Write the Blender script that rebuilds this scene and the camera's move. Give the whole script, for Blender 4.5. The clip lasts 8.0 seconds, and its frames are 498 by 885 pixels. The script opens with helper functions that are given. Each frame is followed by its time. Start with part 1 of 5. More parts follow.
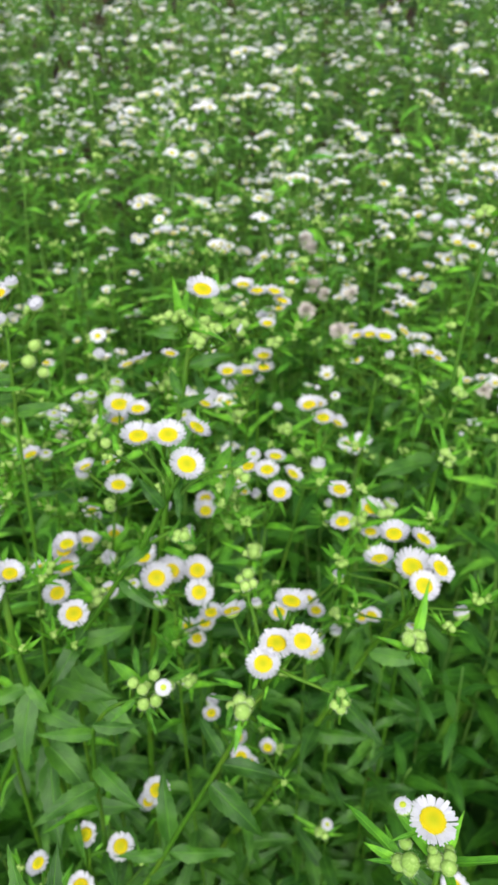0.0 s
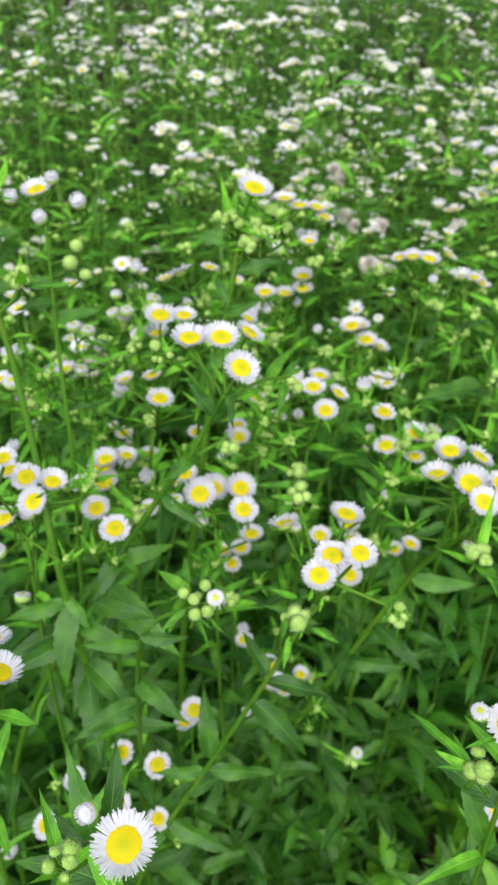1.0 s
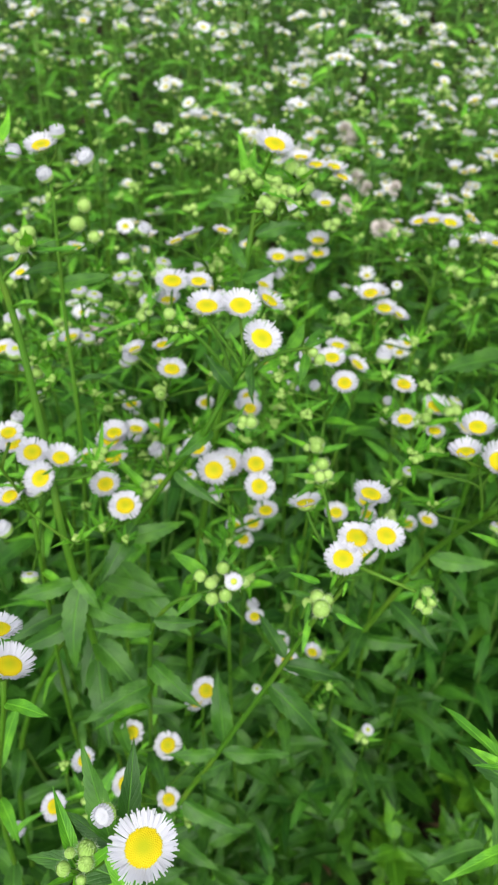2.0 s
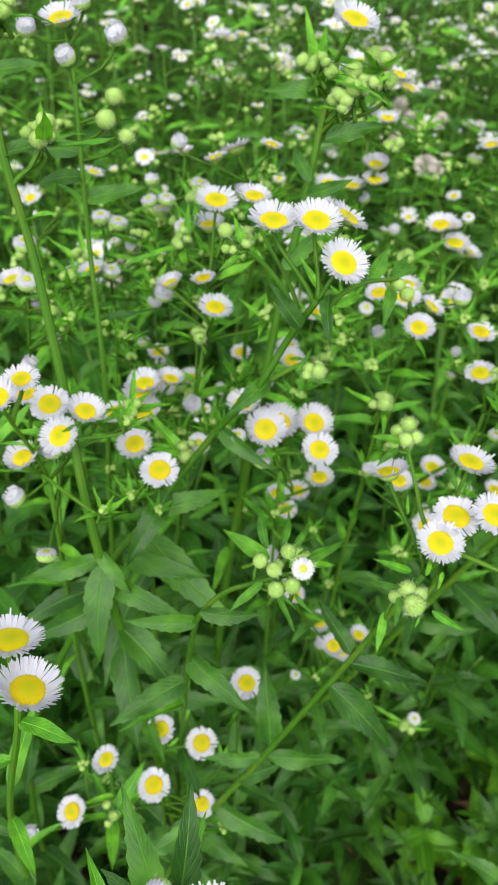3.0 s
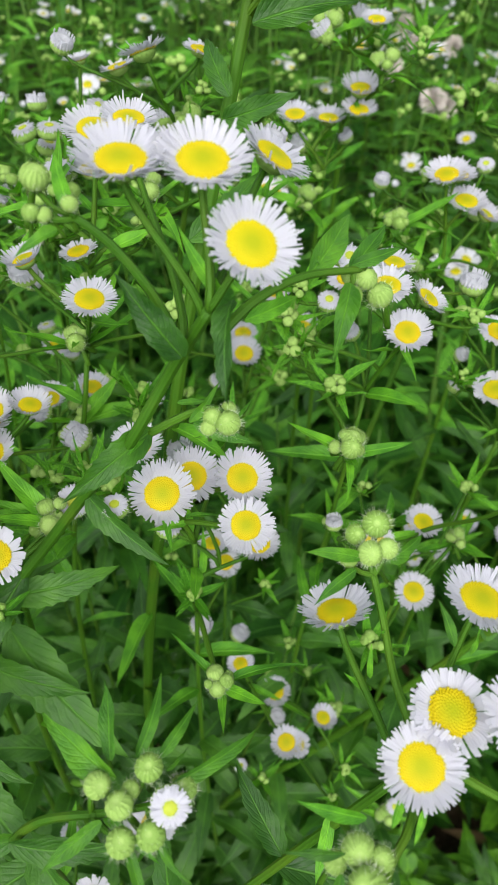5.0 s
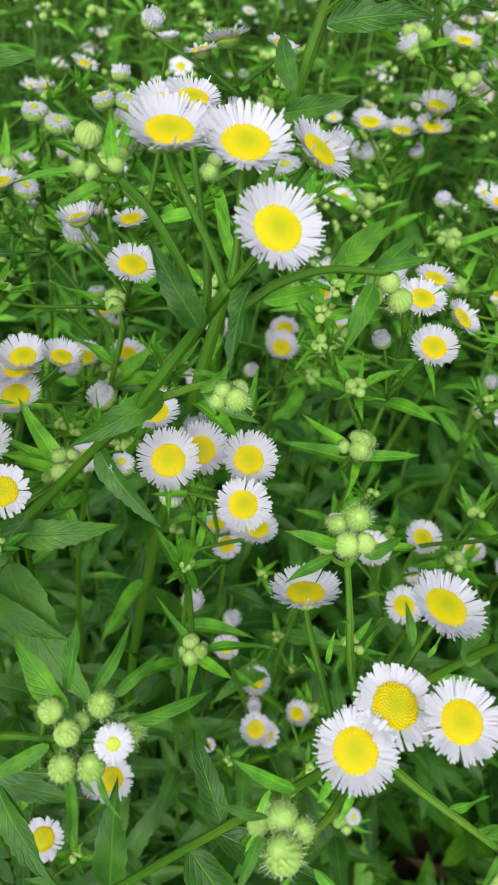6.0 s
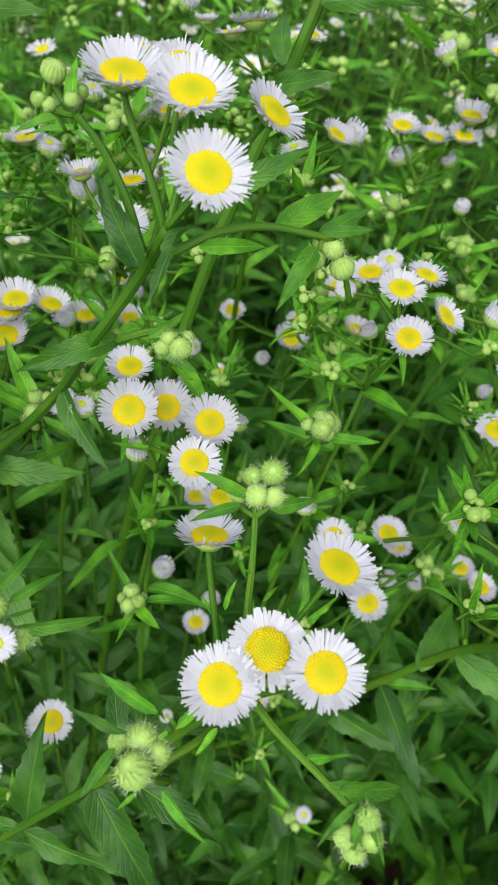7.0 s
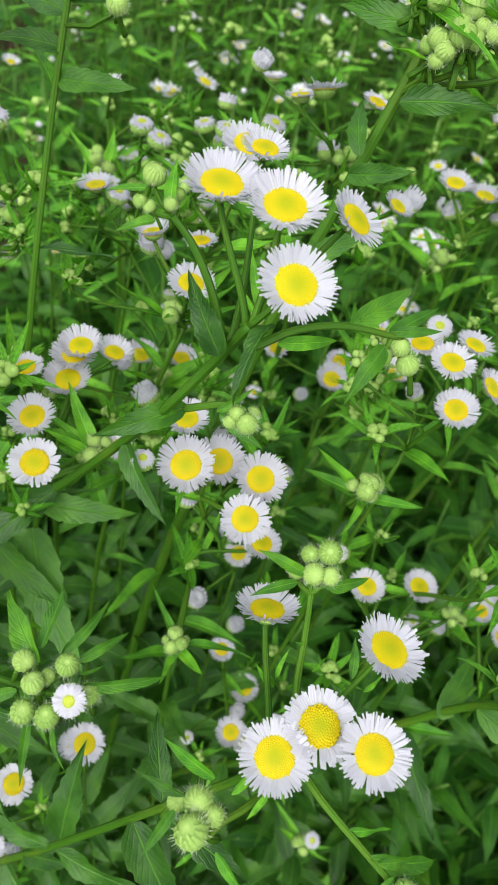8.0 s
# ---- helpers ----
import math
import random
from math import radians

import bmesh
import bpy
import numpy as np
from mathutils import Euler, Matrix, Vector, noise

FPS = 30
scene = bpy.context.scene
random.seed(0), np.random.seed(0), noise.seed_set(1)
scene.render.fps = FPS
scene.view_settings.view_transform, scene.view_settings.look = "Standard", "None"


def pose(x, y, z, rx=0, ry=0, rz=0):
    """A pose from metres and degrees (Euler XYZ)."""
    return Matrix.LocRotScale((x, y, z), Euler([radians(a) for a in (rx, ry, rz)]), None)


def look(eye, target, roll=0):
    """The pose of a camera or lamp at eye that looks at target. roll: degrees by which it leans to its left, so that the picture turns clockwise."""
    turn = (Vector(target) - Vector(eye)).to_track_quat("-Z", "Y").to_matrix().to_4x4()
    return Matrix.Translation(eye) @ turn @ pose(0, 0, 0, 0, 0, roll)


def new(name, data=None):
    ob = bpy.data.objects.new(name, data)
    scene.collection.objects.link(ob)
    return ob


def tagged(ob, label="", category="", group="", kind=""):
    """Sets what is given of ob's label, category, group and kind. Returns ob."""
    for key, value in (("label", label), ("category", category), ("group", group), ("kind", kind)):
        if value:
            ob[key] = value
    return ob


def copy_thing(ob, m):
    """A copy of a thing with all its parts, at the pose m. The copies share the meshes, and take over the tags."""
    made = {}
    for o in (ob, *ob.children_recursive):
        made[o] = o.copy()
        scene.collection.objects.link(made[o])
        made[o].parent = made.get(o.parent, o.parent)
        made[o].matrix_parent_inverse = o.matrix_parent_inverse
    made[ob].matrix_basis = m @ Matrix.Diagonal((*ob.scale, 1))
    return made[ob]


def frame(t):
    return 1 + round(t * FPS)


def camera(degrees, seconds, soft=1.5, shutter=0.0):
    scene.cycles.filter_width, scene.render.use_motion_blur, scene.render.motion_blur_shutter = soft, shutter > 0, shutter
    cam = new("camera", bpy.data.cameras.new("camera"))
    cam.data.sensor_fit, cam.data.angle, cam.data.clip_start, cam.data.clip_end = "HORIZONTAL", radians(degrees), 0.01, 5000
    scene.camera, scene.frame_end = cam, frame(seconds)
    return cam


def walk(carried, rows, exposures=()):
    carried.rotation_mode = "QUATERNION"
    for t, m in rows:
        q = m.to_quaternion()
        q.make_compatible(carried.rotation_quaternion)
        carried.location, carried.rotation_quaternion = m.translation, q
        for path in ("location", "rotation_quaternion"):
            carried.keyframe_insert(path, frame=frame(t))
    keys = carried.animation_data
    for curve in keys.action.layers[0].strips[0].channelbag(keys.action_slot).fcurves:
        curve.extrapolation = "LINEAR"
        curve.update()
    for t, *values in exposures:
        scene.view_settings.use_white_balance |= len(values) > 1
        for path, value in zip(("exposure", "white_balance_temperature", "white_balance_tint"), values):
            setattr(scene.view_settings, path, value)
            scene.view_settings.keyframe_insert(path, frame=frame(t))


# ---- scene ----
cam = camera(37.3, 8.0, soft=1.1)
PATH = [
    (0, (0.012, 0.012, 0.857), (-0.045, 1.623, -0.327), -0.8),
    (0.2, (0.0035, 0.0121, 0.8477), (-0.0438, 1.5974, -0.3701), -0.51),
    (0.5, (-0.002, 0.009, 0.841), (-0.068, 1.581, -0.394), -0.5),
    (1, (-0.008, 0.011, 0.833), (-0.075, 1.547, -0.446), -0.1),
    (1.2, (-0.0123, 0.0154, 0.8325), (-0.0754, 1.5308, -0.472), -0.15),
    (2.3, (-0.02, 0.028, 0.82), (-0.087, 1.488, -0.545), 0.7),
    (2.5, (-0.026, 0.032, 0.816), (-0.102, 1.474, -0.567), 0.7),
    (2.8, (-0.0342, 0.0465, 0.8071), (-0.1058, 1.46, -0.6074), 0.56),
    (3, (-0.038, 0.062, 0.788), (-0.103, 1.461, -0.641), 1.0),
    (3.2, (-0.0374, 0.0737, 0.7721), (-0.0994, 1.4525, -0.6772), 0.32),
    (3.5, (-0.024, 0.1, 0.754), (-0.077, 1.456, -0.715), 0.5),
    (3.7, (-0.0164, 0.1183, 0.752), (-0.0722, 1.4539, -0.7357), -0.44),
    (4, (-0.004, 0.134, 0.74), (-0.055, 1.452, -0.763), -0.1),
    (4.2, (-0.0051, 0.1372, 0.7368), (-0.0644, 1.448, -0.7723), -1.01),
    (4.5, (-0.005, 0.143, 0.737), (-0.066, 1.446, -0.779), -0.4),
    (4.7, (-0.0073, 0.1452, 0.7367), (-0.0772, 1.454, -0.7746), -0.54),
    (5, (-0.016, 0.151, 0.739), (-0.08, 1.456, -0.776), 1.8),
    (5.2, (-0.017, 0.149, 0.749), (-0.078, 1.447, -0.771), 3.8),
    (6.3, (-0.001, 0.141, 0.739), (-0.212, 1.429, -0.776), 9.5),
    (6.5, (0.005, 0.137, 0.739), (-0.238, 1.431, -0.766), 10.2),
    (6.8, (0.0158, 0.1376, 0.7357), (-0.2712, 1.4217, -0.7708), 11.01),
    (7, (0.019, 0.141, 0.739), (-0.297, 1.411, -0.773), 10.9),
    (7.3, (0.0151, 0.1445, 0.7421), (-0.3212, 1.4155, -0.7652), 12.3),
    (7.5, (0.015, 0.142, 0.745), (-0.337, 1.404, -0.766), 11.9),
    (7.7, (0.0123, 0.1397, 0.7497), (-0.328, 1.4006, -0.7645), 13.57),
    (8, (0.005, 0.142, 0.755), (-0.34, 1.392, -0.767), 13.5),
]
# the camera darkens its picture a little as it nears the heads
walk(cam, [(t, look(eye, target, roll)) for t, eye, target, roll in PATH], [(0.0, 1.11), (3.0, 1.10), (4.5, 0.92), (8.0, 0.97)])
# a small lens opening, fixed on the heads in front
cam.data.dof.use_dof, cam.data.dof.focus_distance, cam.data.dof.aperture_fstop = True, 0.157, 46.0

# ---- world and sun ----
world = bpy.data.worlds.new("overcast_sky")
scene.world = world
world.use_nodes = True
wn = world.node_tree
sky = wn.nodes.new("ShaderNodeTexSky")
sky.sky_type, sky.sun_disc, sky.sun_elevation, sky.sun_rotation = "NISHITA", False, radians(48), radians(208)
sky.air_density, sky.dust_density, sky.ozone_density = 1.0, 3.0, 0.6
# cloud takes most of the blue out of the sky
cloud = wn.nodes.new("ShaderNodeHueSaturation")
cloud.inputs["Saturation"].default_value = 0.28
wn.links.new(sky.outputs["Color"], cloud.inputs["Color"])
wn.links.new(cloud.outputs["Color"], wn.nodes["Background"].inputs["Color"])
wn.nodes["Background"].inputs["Strength"].default_value = 0.17
sun = new("sun", bpy.data.lights.new("sun", "SUN"))
sun.data.energy, sun.data.angle, sun.data.color = 1.5, radians(40), (1.0, 0.96, 0.9)
sun.matrix_world = look((1.6, -2.2, 3.8), (0.1, 0.6, 0.0))


# ---- materials ----
def material(name):
    m = bpy.data.materials.new(name)
    m.use_nodes = True
    nt = m.node_tree
    return m, nt, nt.nodes["Principled BSDF"]


def node(nt, kind, **sockets):
    n = nt.nodes.new(kind)
    for key, value in sockets.items():
        n.inputs[key.replace("_", " ")].default_value = value
    return n


def mixed(nt, fac, a, b, blend="MIX"):
    n = nt.nodes.new("ShaderNodeMix")
    n.data_type, n.blend_type = "RGBA", blend
    for slot, value in ((0, fac), (6, a), (7, b)):
        if isinstance(value, bpy.types.NodeSocket):
            nt.links.new(value, n.inputs[slot])
        else:
            n.inputs[slot].default_value = value
    return n.outputs[2]


def sums(nt, op, a, b=0.0, c=0.0):
    n = nt.nodes.new("ShaderNodeMath")
    n.operation = op
    for slot, value in enumerate((a, b, c)):
        if isinstance(value, bpy.types.NodeSocket):
            nt.links.new(value, n.inputs[slot])
        else:
            n.inputs[slot].default_value = value
    return n.outputs[0]


def step(nt, value, lo, hi):
    n = nt.nodes.new("ShaderNodeMapRange")
    nt.links.new(value, n.inputs[0])
    n.inputs[1].default_value, n.inputs[2].default_value = lo, hi
    return n.outputs[0]


def noise_of(nt, scale, detail=3.0, where="Object"):
    co = nt.nodes.new("ShaderNodeTexCoord")
    n = node(nt, "ShaderNodeTexNoise", Scale=scale, Detail=detail)
    nt.links.new(co.outputs[where], n.inputs["Vector"])
    return n.outputs["Fac"]


def bump(nt, p, height, strength, distance):
    n = node(nt, "ShaderNodeBump", Strength=strength, Distance=distance)
    nt.links.new(height, n.inputs["Height"])
    nt.links.new(n.outputs["Normal"], p.inputs["Normal"])


def chance(nt, islands=False):
    if islands:
        return nt.nodes.new("ShaderNodeNewGeometry").outputs["Random Per Island"]
    return nt.nodes.new("ShaderNodeObjectInfo").outputs["Random"]


def see_through(nt, p, colour, amount):
    """Thin tissue: some of the light passes through."""
    t = nt.nodes.new("ShaderNodeBsdfTranslucent")
    if isinstance(colour, bpy.types.NodeSocket):
        nt.links.new(colour, t.inputs["Color"])
    else:
        t.inputs["Color"].default_value = colour
    mix = node(nt, "ShaderNodeMixShader", Fac=amount)
    nt.links.new(p.outputs[0], mix.inputs[1])
    nt.links.new(t.outputs[0], mix.inputs[2])
    nt.links.new(mix.outputs[0], nt.nodes["Material Output"].inputs["Surface"])


def leaf_material(name, dark, light, thin, islands=False, rough=0.42, sheen=0.22):
    """Leaf with a pale midrib, side veins, blotches and a tint of its own."""
    m, nt, p = material(name)
    uv = nt.nodes.new("ShaderNodeSeparateXYZ")
    nt.links.new(nt.nodes.new("ShaderNodeUVMap").outputs[0], uv.inputs[0])
    side = sums(nt, "ABSOLUTE", sums(nt, "SUBTRACT", uv.outputs[0], 0.5))
    rib = step(nt, side, 0.050, 0.008)
    wave = sums(nt, "SINE", sums(nt, "MULTIPLY_ADD", uv.outputs[1], 62.0, sums(nt, "MULTIPLY", side, -34.0)))
    vein = sums(nt, "POWER", step(nt, wave, -1.0, 1.0), 5.0)
    tint = mixed(nt, chance(nt, islands), dark, light)
    # single leaves are one unit long, the joined ones keep their metres
    patch, grain = noise_of(nt, 70.0 if islands else 4.0, 4.0), noise_of(nt, 600.0 if islands else 34.0, 3.0)
    tint = mixed(nt, step(nt, patch, 0.38, 0.66), mixed(nt, 1.0, tint, (0.74, 0.80, 0.80, 1), "MULTIPLY"), mixed(nt, 1.0, tint, (1.42, 1.26, 1.05, 1), "MULTIPLY"))
    tint = mixed(nt, sums(nt, "MULTIPLY", step(nt, grain, 0.45, 0.75), 0.5), tint, mixed(nt, 1.0, tint, (1.30, 1.22, 1.10, 1), "MULTIPLY"))
    tint = mixed(nt, sums(nt, "MULTIPLY", vein, 0.09), tint, (light[0] * 1.25, light[1] * 1.2, light[2] * 1.2, 1))
    tint = mixed(nt, sums(nt, "MULTIPLY", rib, 0.60), tint, (light[0] * 2.0, light[1] * 1.7, light[2] * 1.9, 1))
    # a thin worn rim
    tint = mixed(nt, sums(nt, "MULTIPLY", step(nt, side, 0.46, 0.50), 0.35), tint, (light[0] * 1.6, light[1] * 1.3, light[2] * 1.2, 1))
    nt.links.new(tint, p.inputs["Base Color"])
    nt.links.new(sums(nt, "MULTIPLY_ADD", grain, 0.3, rough - 0.15), p.inputs["Roughness"])
    p.inputs["Specular IOR Level"].default_value = sheen
    relief = sums(nt, "MULTIPLY_ADD", vein, -0.16, sums(nt, "MULTIPLY_ADD", rib, -0.8, sums(nt, "MULTIPLY_ADD", grain, 0.35, patch)))
    bump(nt, p, relief, 0.5, 0.0010)
    see_through(nt, p, mixed(nt, 1.0, tint, thin, "MULTIPLY"), 0.24)
    return m


LEAF = leaf_material("leaf_green", (0.0146, 0.0633, 0.0058, 1), (0.0428, 0.1411, 0.0121, 1), (1.7, 2.0, 0.6, 1), False, 0.46, 0.32)
YOUNG = leaf_material("young_leaf_green", (0.0445, 0.1801, 0.0103, 1), (0.1037, 0.3135, 0.0205, 1), (1.5, 1.7, 0.7, 1))
TENDER = leaf_material("tender_leaf_green", (0.030, 0.120, 0.0075, 1), (0.063, 0.198, 0.0135, 1), (1.5, 1.7, 0.7, 1), False, 0.46, 0.26)
FIELD_YOUNG = leaf_material("meadow_young_leaf", (0.0518, 0.1944, 0.0146, 1), (0.1080, 0.3186, 0.0275, 1), (1.6, 1.8, 0.8, 1), True)
FIELD_LEAF = leaf_material("meadow_leaf_green", (0.021, 0.092, 0.0075, 1), (0.070, 0.205, 0.0165, 1), (1.7, 1.9, 0.8, 1), True)
WEED_LEAF = leaf_material("weed_yellow_green", (0.039, 0.140, 0.0075, 1), (0.091, 0.265, 0.0165, 1), (1.7, 1.8, 0.7, 1), True)
# old low leaves, coloured darker still for the shade beneath the flowers
LOW_LEAF = leaf_material("shaded_old_leaf_green", (0.0112, 0.0595, 0.0056, 1), (0.0344, 0.1302, 0.0112, 1), (1.7, 2.0, 0.7, 1), True, 0.5, 0.14)
# the hedge's shade is put into this near-black leaf colour
HEDGE_LEAF = leaf_material("hedge_leaf_shaded_dark", (0.010, 0.034, 0.0067, 1), (0.026, 0.075, 0.0135, 1), (1.5, 1.5, 1.0, 1), True)


def stem_material(name, a, b, islands=False):
    m, nt, p = material(name)
    uv = nt.nodes.new("ShaderNodeSeparateXYZ")
    nt.links.new(nt.nodes.new("ShaderNodeUVMap").outputs[0], uv.inputs[0])
    ridge = step(nt, sums(nt, "SINE", sums(nt, "MULTIPLY", uv.outputs[0], 44.0)), -1.0, 1.0)
    tint = mixed(nt, chance(nt, islands), a, b)
    tint = mixed(nt, sums(nt, "MULTIPLY", ridge, 0.10), tint, (b[0] * 1.5, b[1] * 1.35, b[2] * 1.4, 1))
    tint = mixed(nt, step(nt, noise_of(nt, 60.0), 0.5, 0.8), tint, (b[0] * 1.3, b[1] * 0.9, b[2], 1))
    nt.links.new(tint, p.inputs["Base Color"])
    p.inputs["Roughness"].default_value = 0.55
    p.inputs["Specular IOR Level"].default_value = 0.14
    bump(nt, p, ridge, 0.4, 0.0003)
    return m


STEM = stem_material("stem_green", (0.024, 0.084, 0.004, 1), (0.048, 0.132, 0.008, 1))
FIELD_STEM = stem_material("meadow_stem_green", (0.034, 0.095, 0.014, 1), (0.085, 0.20, 0.028, 1), True)


def petal_material(name, islands=False, white=1.0, lilac=1.0):
    m, nt, p = material(name)
    uv = nt.nodes.new("ShaderNodeSeparateXYZ")
    nt.links.new(nt.nodes.new("ShaderNodeUVMap").outputs[0], uv.inputs[0])
    tint = mixed(nt, chance(nt, islands), (0.545 * white, 0.555 * white, (0.57 + 0.05 * lilac) * white, 1), (0.61 * white, 0.615 * white, (0.63 + 0.045 * lilac) * white, 1))
    tint = mixed(nt, sums(nt, "MULTIPLY", noise_of(nt, 2.5), 0.14), tint, (0.68, 0.64, 0.73, 1))
    tint = mixed(nt, step(nt, uv.outputs[1], 0.30, 0.0), tint, (0.58, 0.64, 0.46, 1))
    nt.links.new(tint, p.inputs["Base Color"])
    p.inputs["Roughness"].default_value = 0.6
    bump(nt, p, sums(nt, "SINE", sums(nt, "MULTIPLY", uv.outputs[0], 19.0)), 0.25, 0.0002)
    see_through(nt, p, tint, 0.46)
    return m


PETAL = petal_material("white_petal", False, 0.96)
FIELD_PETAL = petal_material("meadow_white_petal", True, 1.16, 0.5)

DISC, nt, p = material("yellow_disc")
uv = nt.nodes.new("ShaderNodeSeparateXYZ")
nt.links.new(nt.nodes.new("ShaderNodeUVMap").outputs[0], uv.inputs[0])
tint = mixed(nt, chance(nt), (0.45, 0.345, 0.002, 1), (0.45, 0.385, 0.002, 1))
tint = mixed(nt, sums(nt, "MULTIPLY", step(nt, noise_of(nt, 9.0), 0.4, 0.75), 0.6), tint, (0.50, 0.41, 0.003, 1))
tint = mixed(nt, sums(nt, "MULTIPLY", step(nt, uv.outputs[0], 0.78, 0.02), 0.80), tint, (0.19, 0.27, 0.004, 1))
p.inputs["Specular IOR Level"].default_value = 0.15
nt.links.new(tint, p.inputs["Base Color"])
p.inputs["Roughness"].default_value = 0.6
see_through(nt, p, tint, 0.12)

YOUNG_DISC, nt, p = material("green_young_disc")
nt.links.new(mixed(nt, noise_of(nt, 12.0), (0.20, 0.27, 0.006, 1), (0.36, 0.40, 0.010, 1)), p.inputs["Base Color"])
p.inputs["Roughness"].default_value = 0.6

BUD, nt, p = material("bud_green")
uv = nt.nodes.new("ShaderNodeSeparateXYZ")
nt.links.new(nt.nodes.new("ShaderNodeUVMap").outputs[0], uv.inputs[0])
tint = mixed(nt, chance(nt), (0.19, 0.32, 0.066, 1), (0.29, 0.43, 0.115, 1))
tint = mixed(nt, sums(nt, "MULTIPLY", step(nt, sums(nt, "SINE", sums(nt, "MULTIPLY", uv.outputs[0], 88.0)), -1.0, 1.0), 0.24), tint, (0.13, 0.27, 0.040, 1))
tint = mixed(nt, step(nt, uv.outputs[1], 0.88, 1.0), tint, (0.29, 0.43, 0.12, 1))
nt.links.new(tint, p.inputs["Base Color"])
p.inputs["Roughness"].default_value = 0.8
p.inputs["Specular IOR Level"].default_value = 0.15
bump(nt, p, noise_of(nt, 14.0), 0.25, 0.0004)
see_through(nt, p, tint, 0.15)

HAIR, nt, p = material("pale_hair")
p.inputs["Base Color"].default_value = (0.42, 0.50, 0.32, 1)
p.inputs["Roughness"].default_value = 0.5

FADED, nt, p = material("faded_petal")
tint = mixed(nt, noise_of(nt, 8.0), (0.40, 0.36, 0.32, 1), (0.54, 0.49, 0.45, 1))
nt.links.new(tint, p.inputs["Base Color"])
p.inputs["Roughness"].default_value = 0.85

SOIL, nt, p = material("dark_soil")
grit, crumbs = noise_of(nt, 260.0, 8.0), noise_of(nt, 34.0, 6.0)
tint = mixed(nt, step(nt, crumbs, 0.35, 0.7), (0.014, 0.010, 0.006, 1), (0.055, 0.038, 0.022, 1))
tint = mixed(nt, step(nt, grit, 0.55, 0.8), tint, (0.09, 0.065, 0.04, 1))
nt.links.new(tint, p.inputs["Base Color"])
p.inputs["Specular IOR Level"].default_value = 0.1
moss = mixed(nt, noise_of(nt, 70.0, 5.0), (0.020, 0.070, 0.012, 1), (0.060, 0.150, 0.024, 1))
tint = mixed(nt, step(nt, noise_of(nt, 5.0, 6.0), 0.40, 0.60), tint, moss)
nt.links.new(tint, p.inputs["Base Color"])
p.inputs["Roughness"].default_value = 0.95
bump(nt, p, sums(nt, "ADD", grit, crumbs), 0.9, 0.006)

BARK, nt, p = material("dark_bark")
tint = mixed(nt, noise_of(nt, 40.0), (0.018, 0.014, 0.010, 1), (0.050, 0.040, 0.028, 1))
nt.links.new(tint, p.inputs["Base Color"])
p.inputs["Roughness"].default_value = 0.9

STRAW, nt, p = material("dead_leaf_brown")
tint = mixed(nt, chance(nt), (0.12, 0.065, 0.025, 1), (0.30, 0.19, 0.09, 1))
tint = mixed(nt, noise_of(nt, 120.0), tint, (0.09, 0.05, 0.025, 1))
nt.links.new(tint, p.inputs["Base Color"])
p.inputs["Roughness"].default_value = 0.8


# ---- mesh tools ----
class Shape:
    """Vertices, faces, a material and a texture place for each."""

    def __init__(self):
        self.v, self.f, self.k, self.uv = [], [], [], []

    def add(self, v, f, k, uv):
        n = len(self.v)
        self.v.extend(tuple(q) for q in v)
        self.f.extend(tuple(n + i for i in face) for face in f)
        self.k.extend([k] * len(f))
        self.uv.extend(uv)

    def join(self, other, m, shift=0):
        self.add([m @ Vector(q) for q in other.v], [], 0, other.uv)
        n = len(self.v) - len(other.v)
        self.f.extend(tuple(n + i for i in face) for face in other.f)
        self.k.extend(k + shift for k in other.k)

    def mesh(self, name, materials):
        me = bpy.data.meshes.new(name)
        me.from_pydata(self.v, [], self.f)
        for mat in materials:
            me.materials.append(mat)
        me.polygons.foreach_set("material_index", self.k)
        me.polygons.foreach_set("use_smooth", [True] * len(self.f))
        layer = me.uv_layers.new(name="UVMap")
        spot = np.empty(len(me.loops), dtype=np.int32)
        me.loops.foreach_get("vertex_index", spot)
        layer.data.foreach_set("uv", np.array(self.uv, dtype=np.float32)[spot].ravel())
        me.update()
        return me


def part(name, mesh, parent, m, label=""):
    ob = new(name, mesh)
    ob.parent = parent
    ob.matrix_basis = m
    return tagged(ob, label)


def basis(x, z):
    """A turn whose x axis is x and whose z axis is as near to z as it can be."""
    x = Vector(x).normalized()
    y = Vector(z).cross(x)
    y = y.normalized() if y.length > 1e-6 else x.orthogonal().normalized()
    return Matrix((x, y, x.cross(y))).transposed().to_4x4()


def facing(n, spin):
    """A turn whose z axis is n."""
    return Vector((0, 0, 1)).rotation_difference(Vector(n).normalized()).to_matrix().to_4x4() @ Matrix.Rotation(spin, 4, "Z")


def spline(points, per=6):
    """A smooth line through the points."""
    p = [Vector(q) for q in points]
    p = [2 * p[0] - p[1]] + p + [2 * p[-1] - p[-2]]
    out = []
    for i in range(1, len(p) - 2):
        for j in range(per):
            t = j / per
            a, b, c, d = p[i - 1:i + 3]
            out.append(0.5 * (2 * b + (c - a) * t + (2 * a - 5 * b + 4 * c - d) * t * t + (3 * b - a - 3 * c + d) * t ** 3))
    return out + [p[-2]]


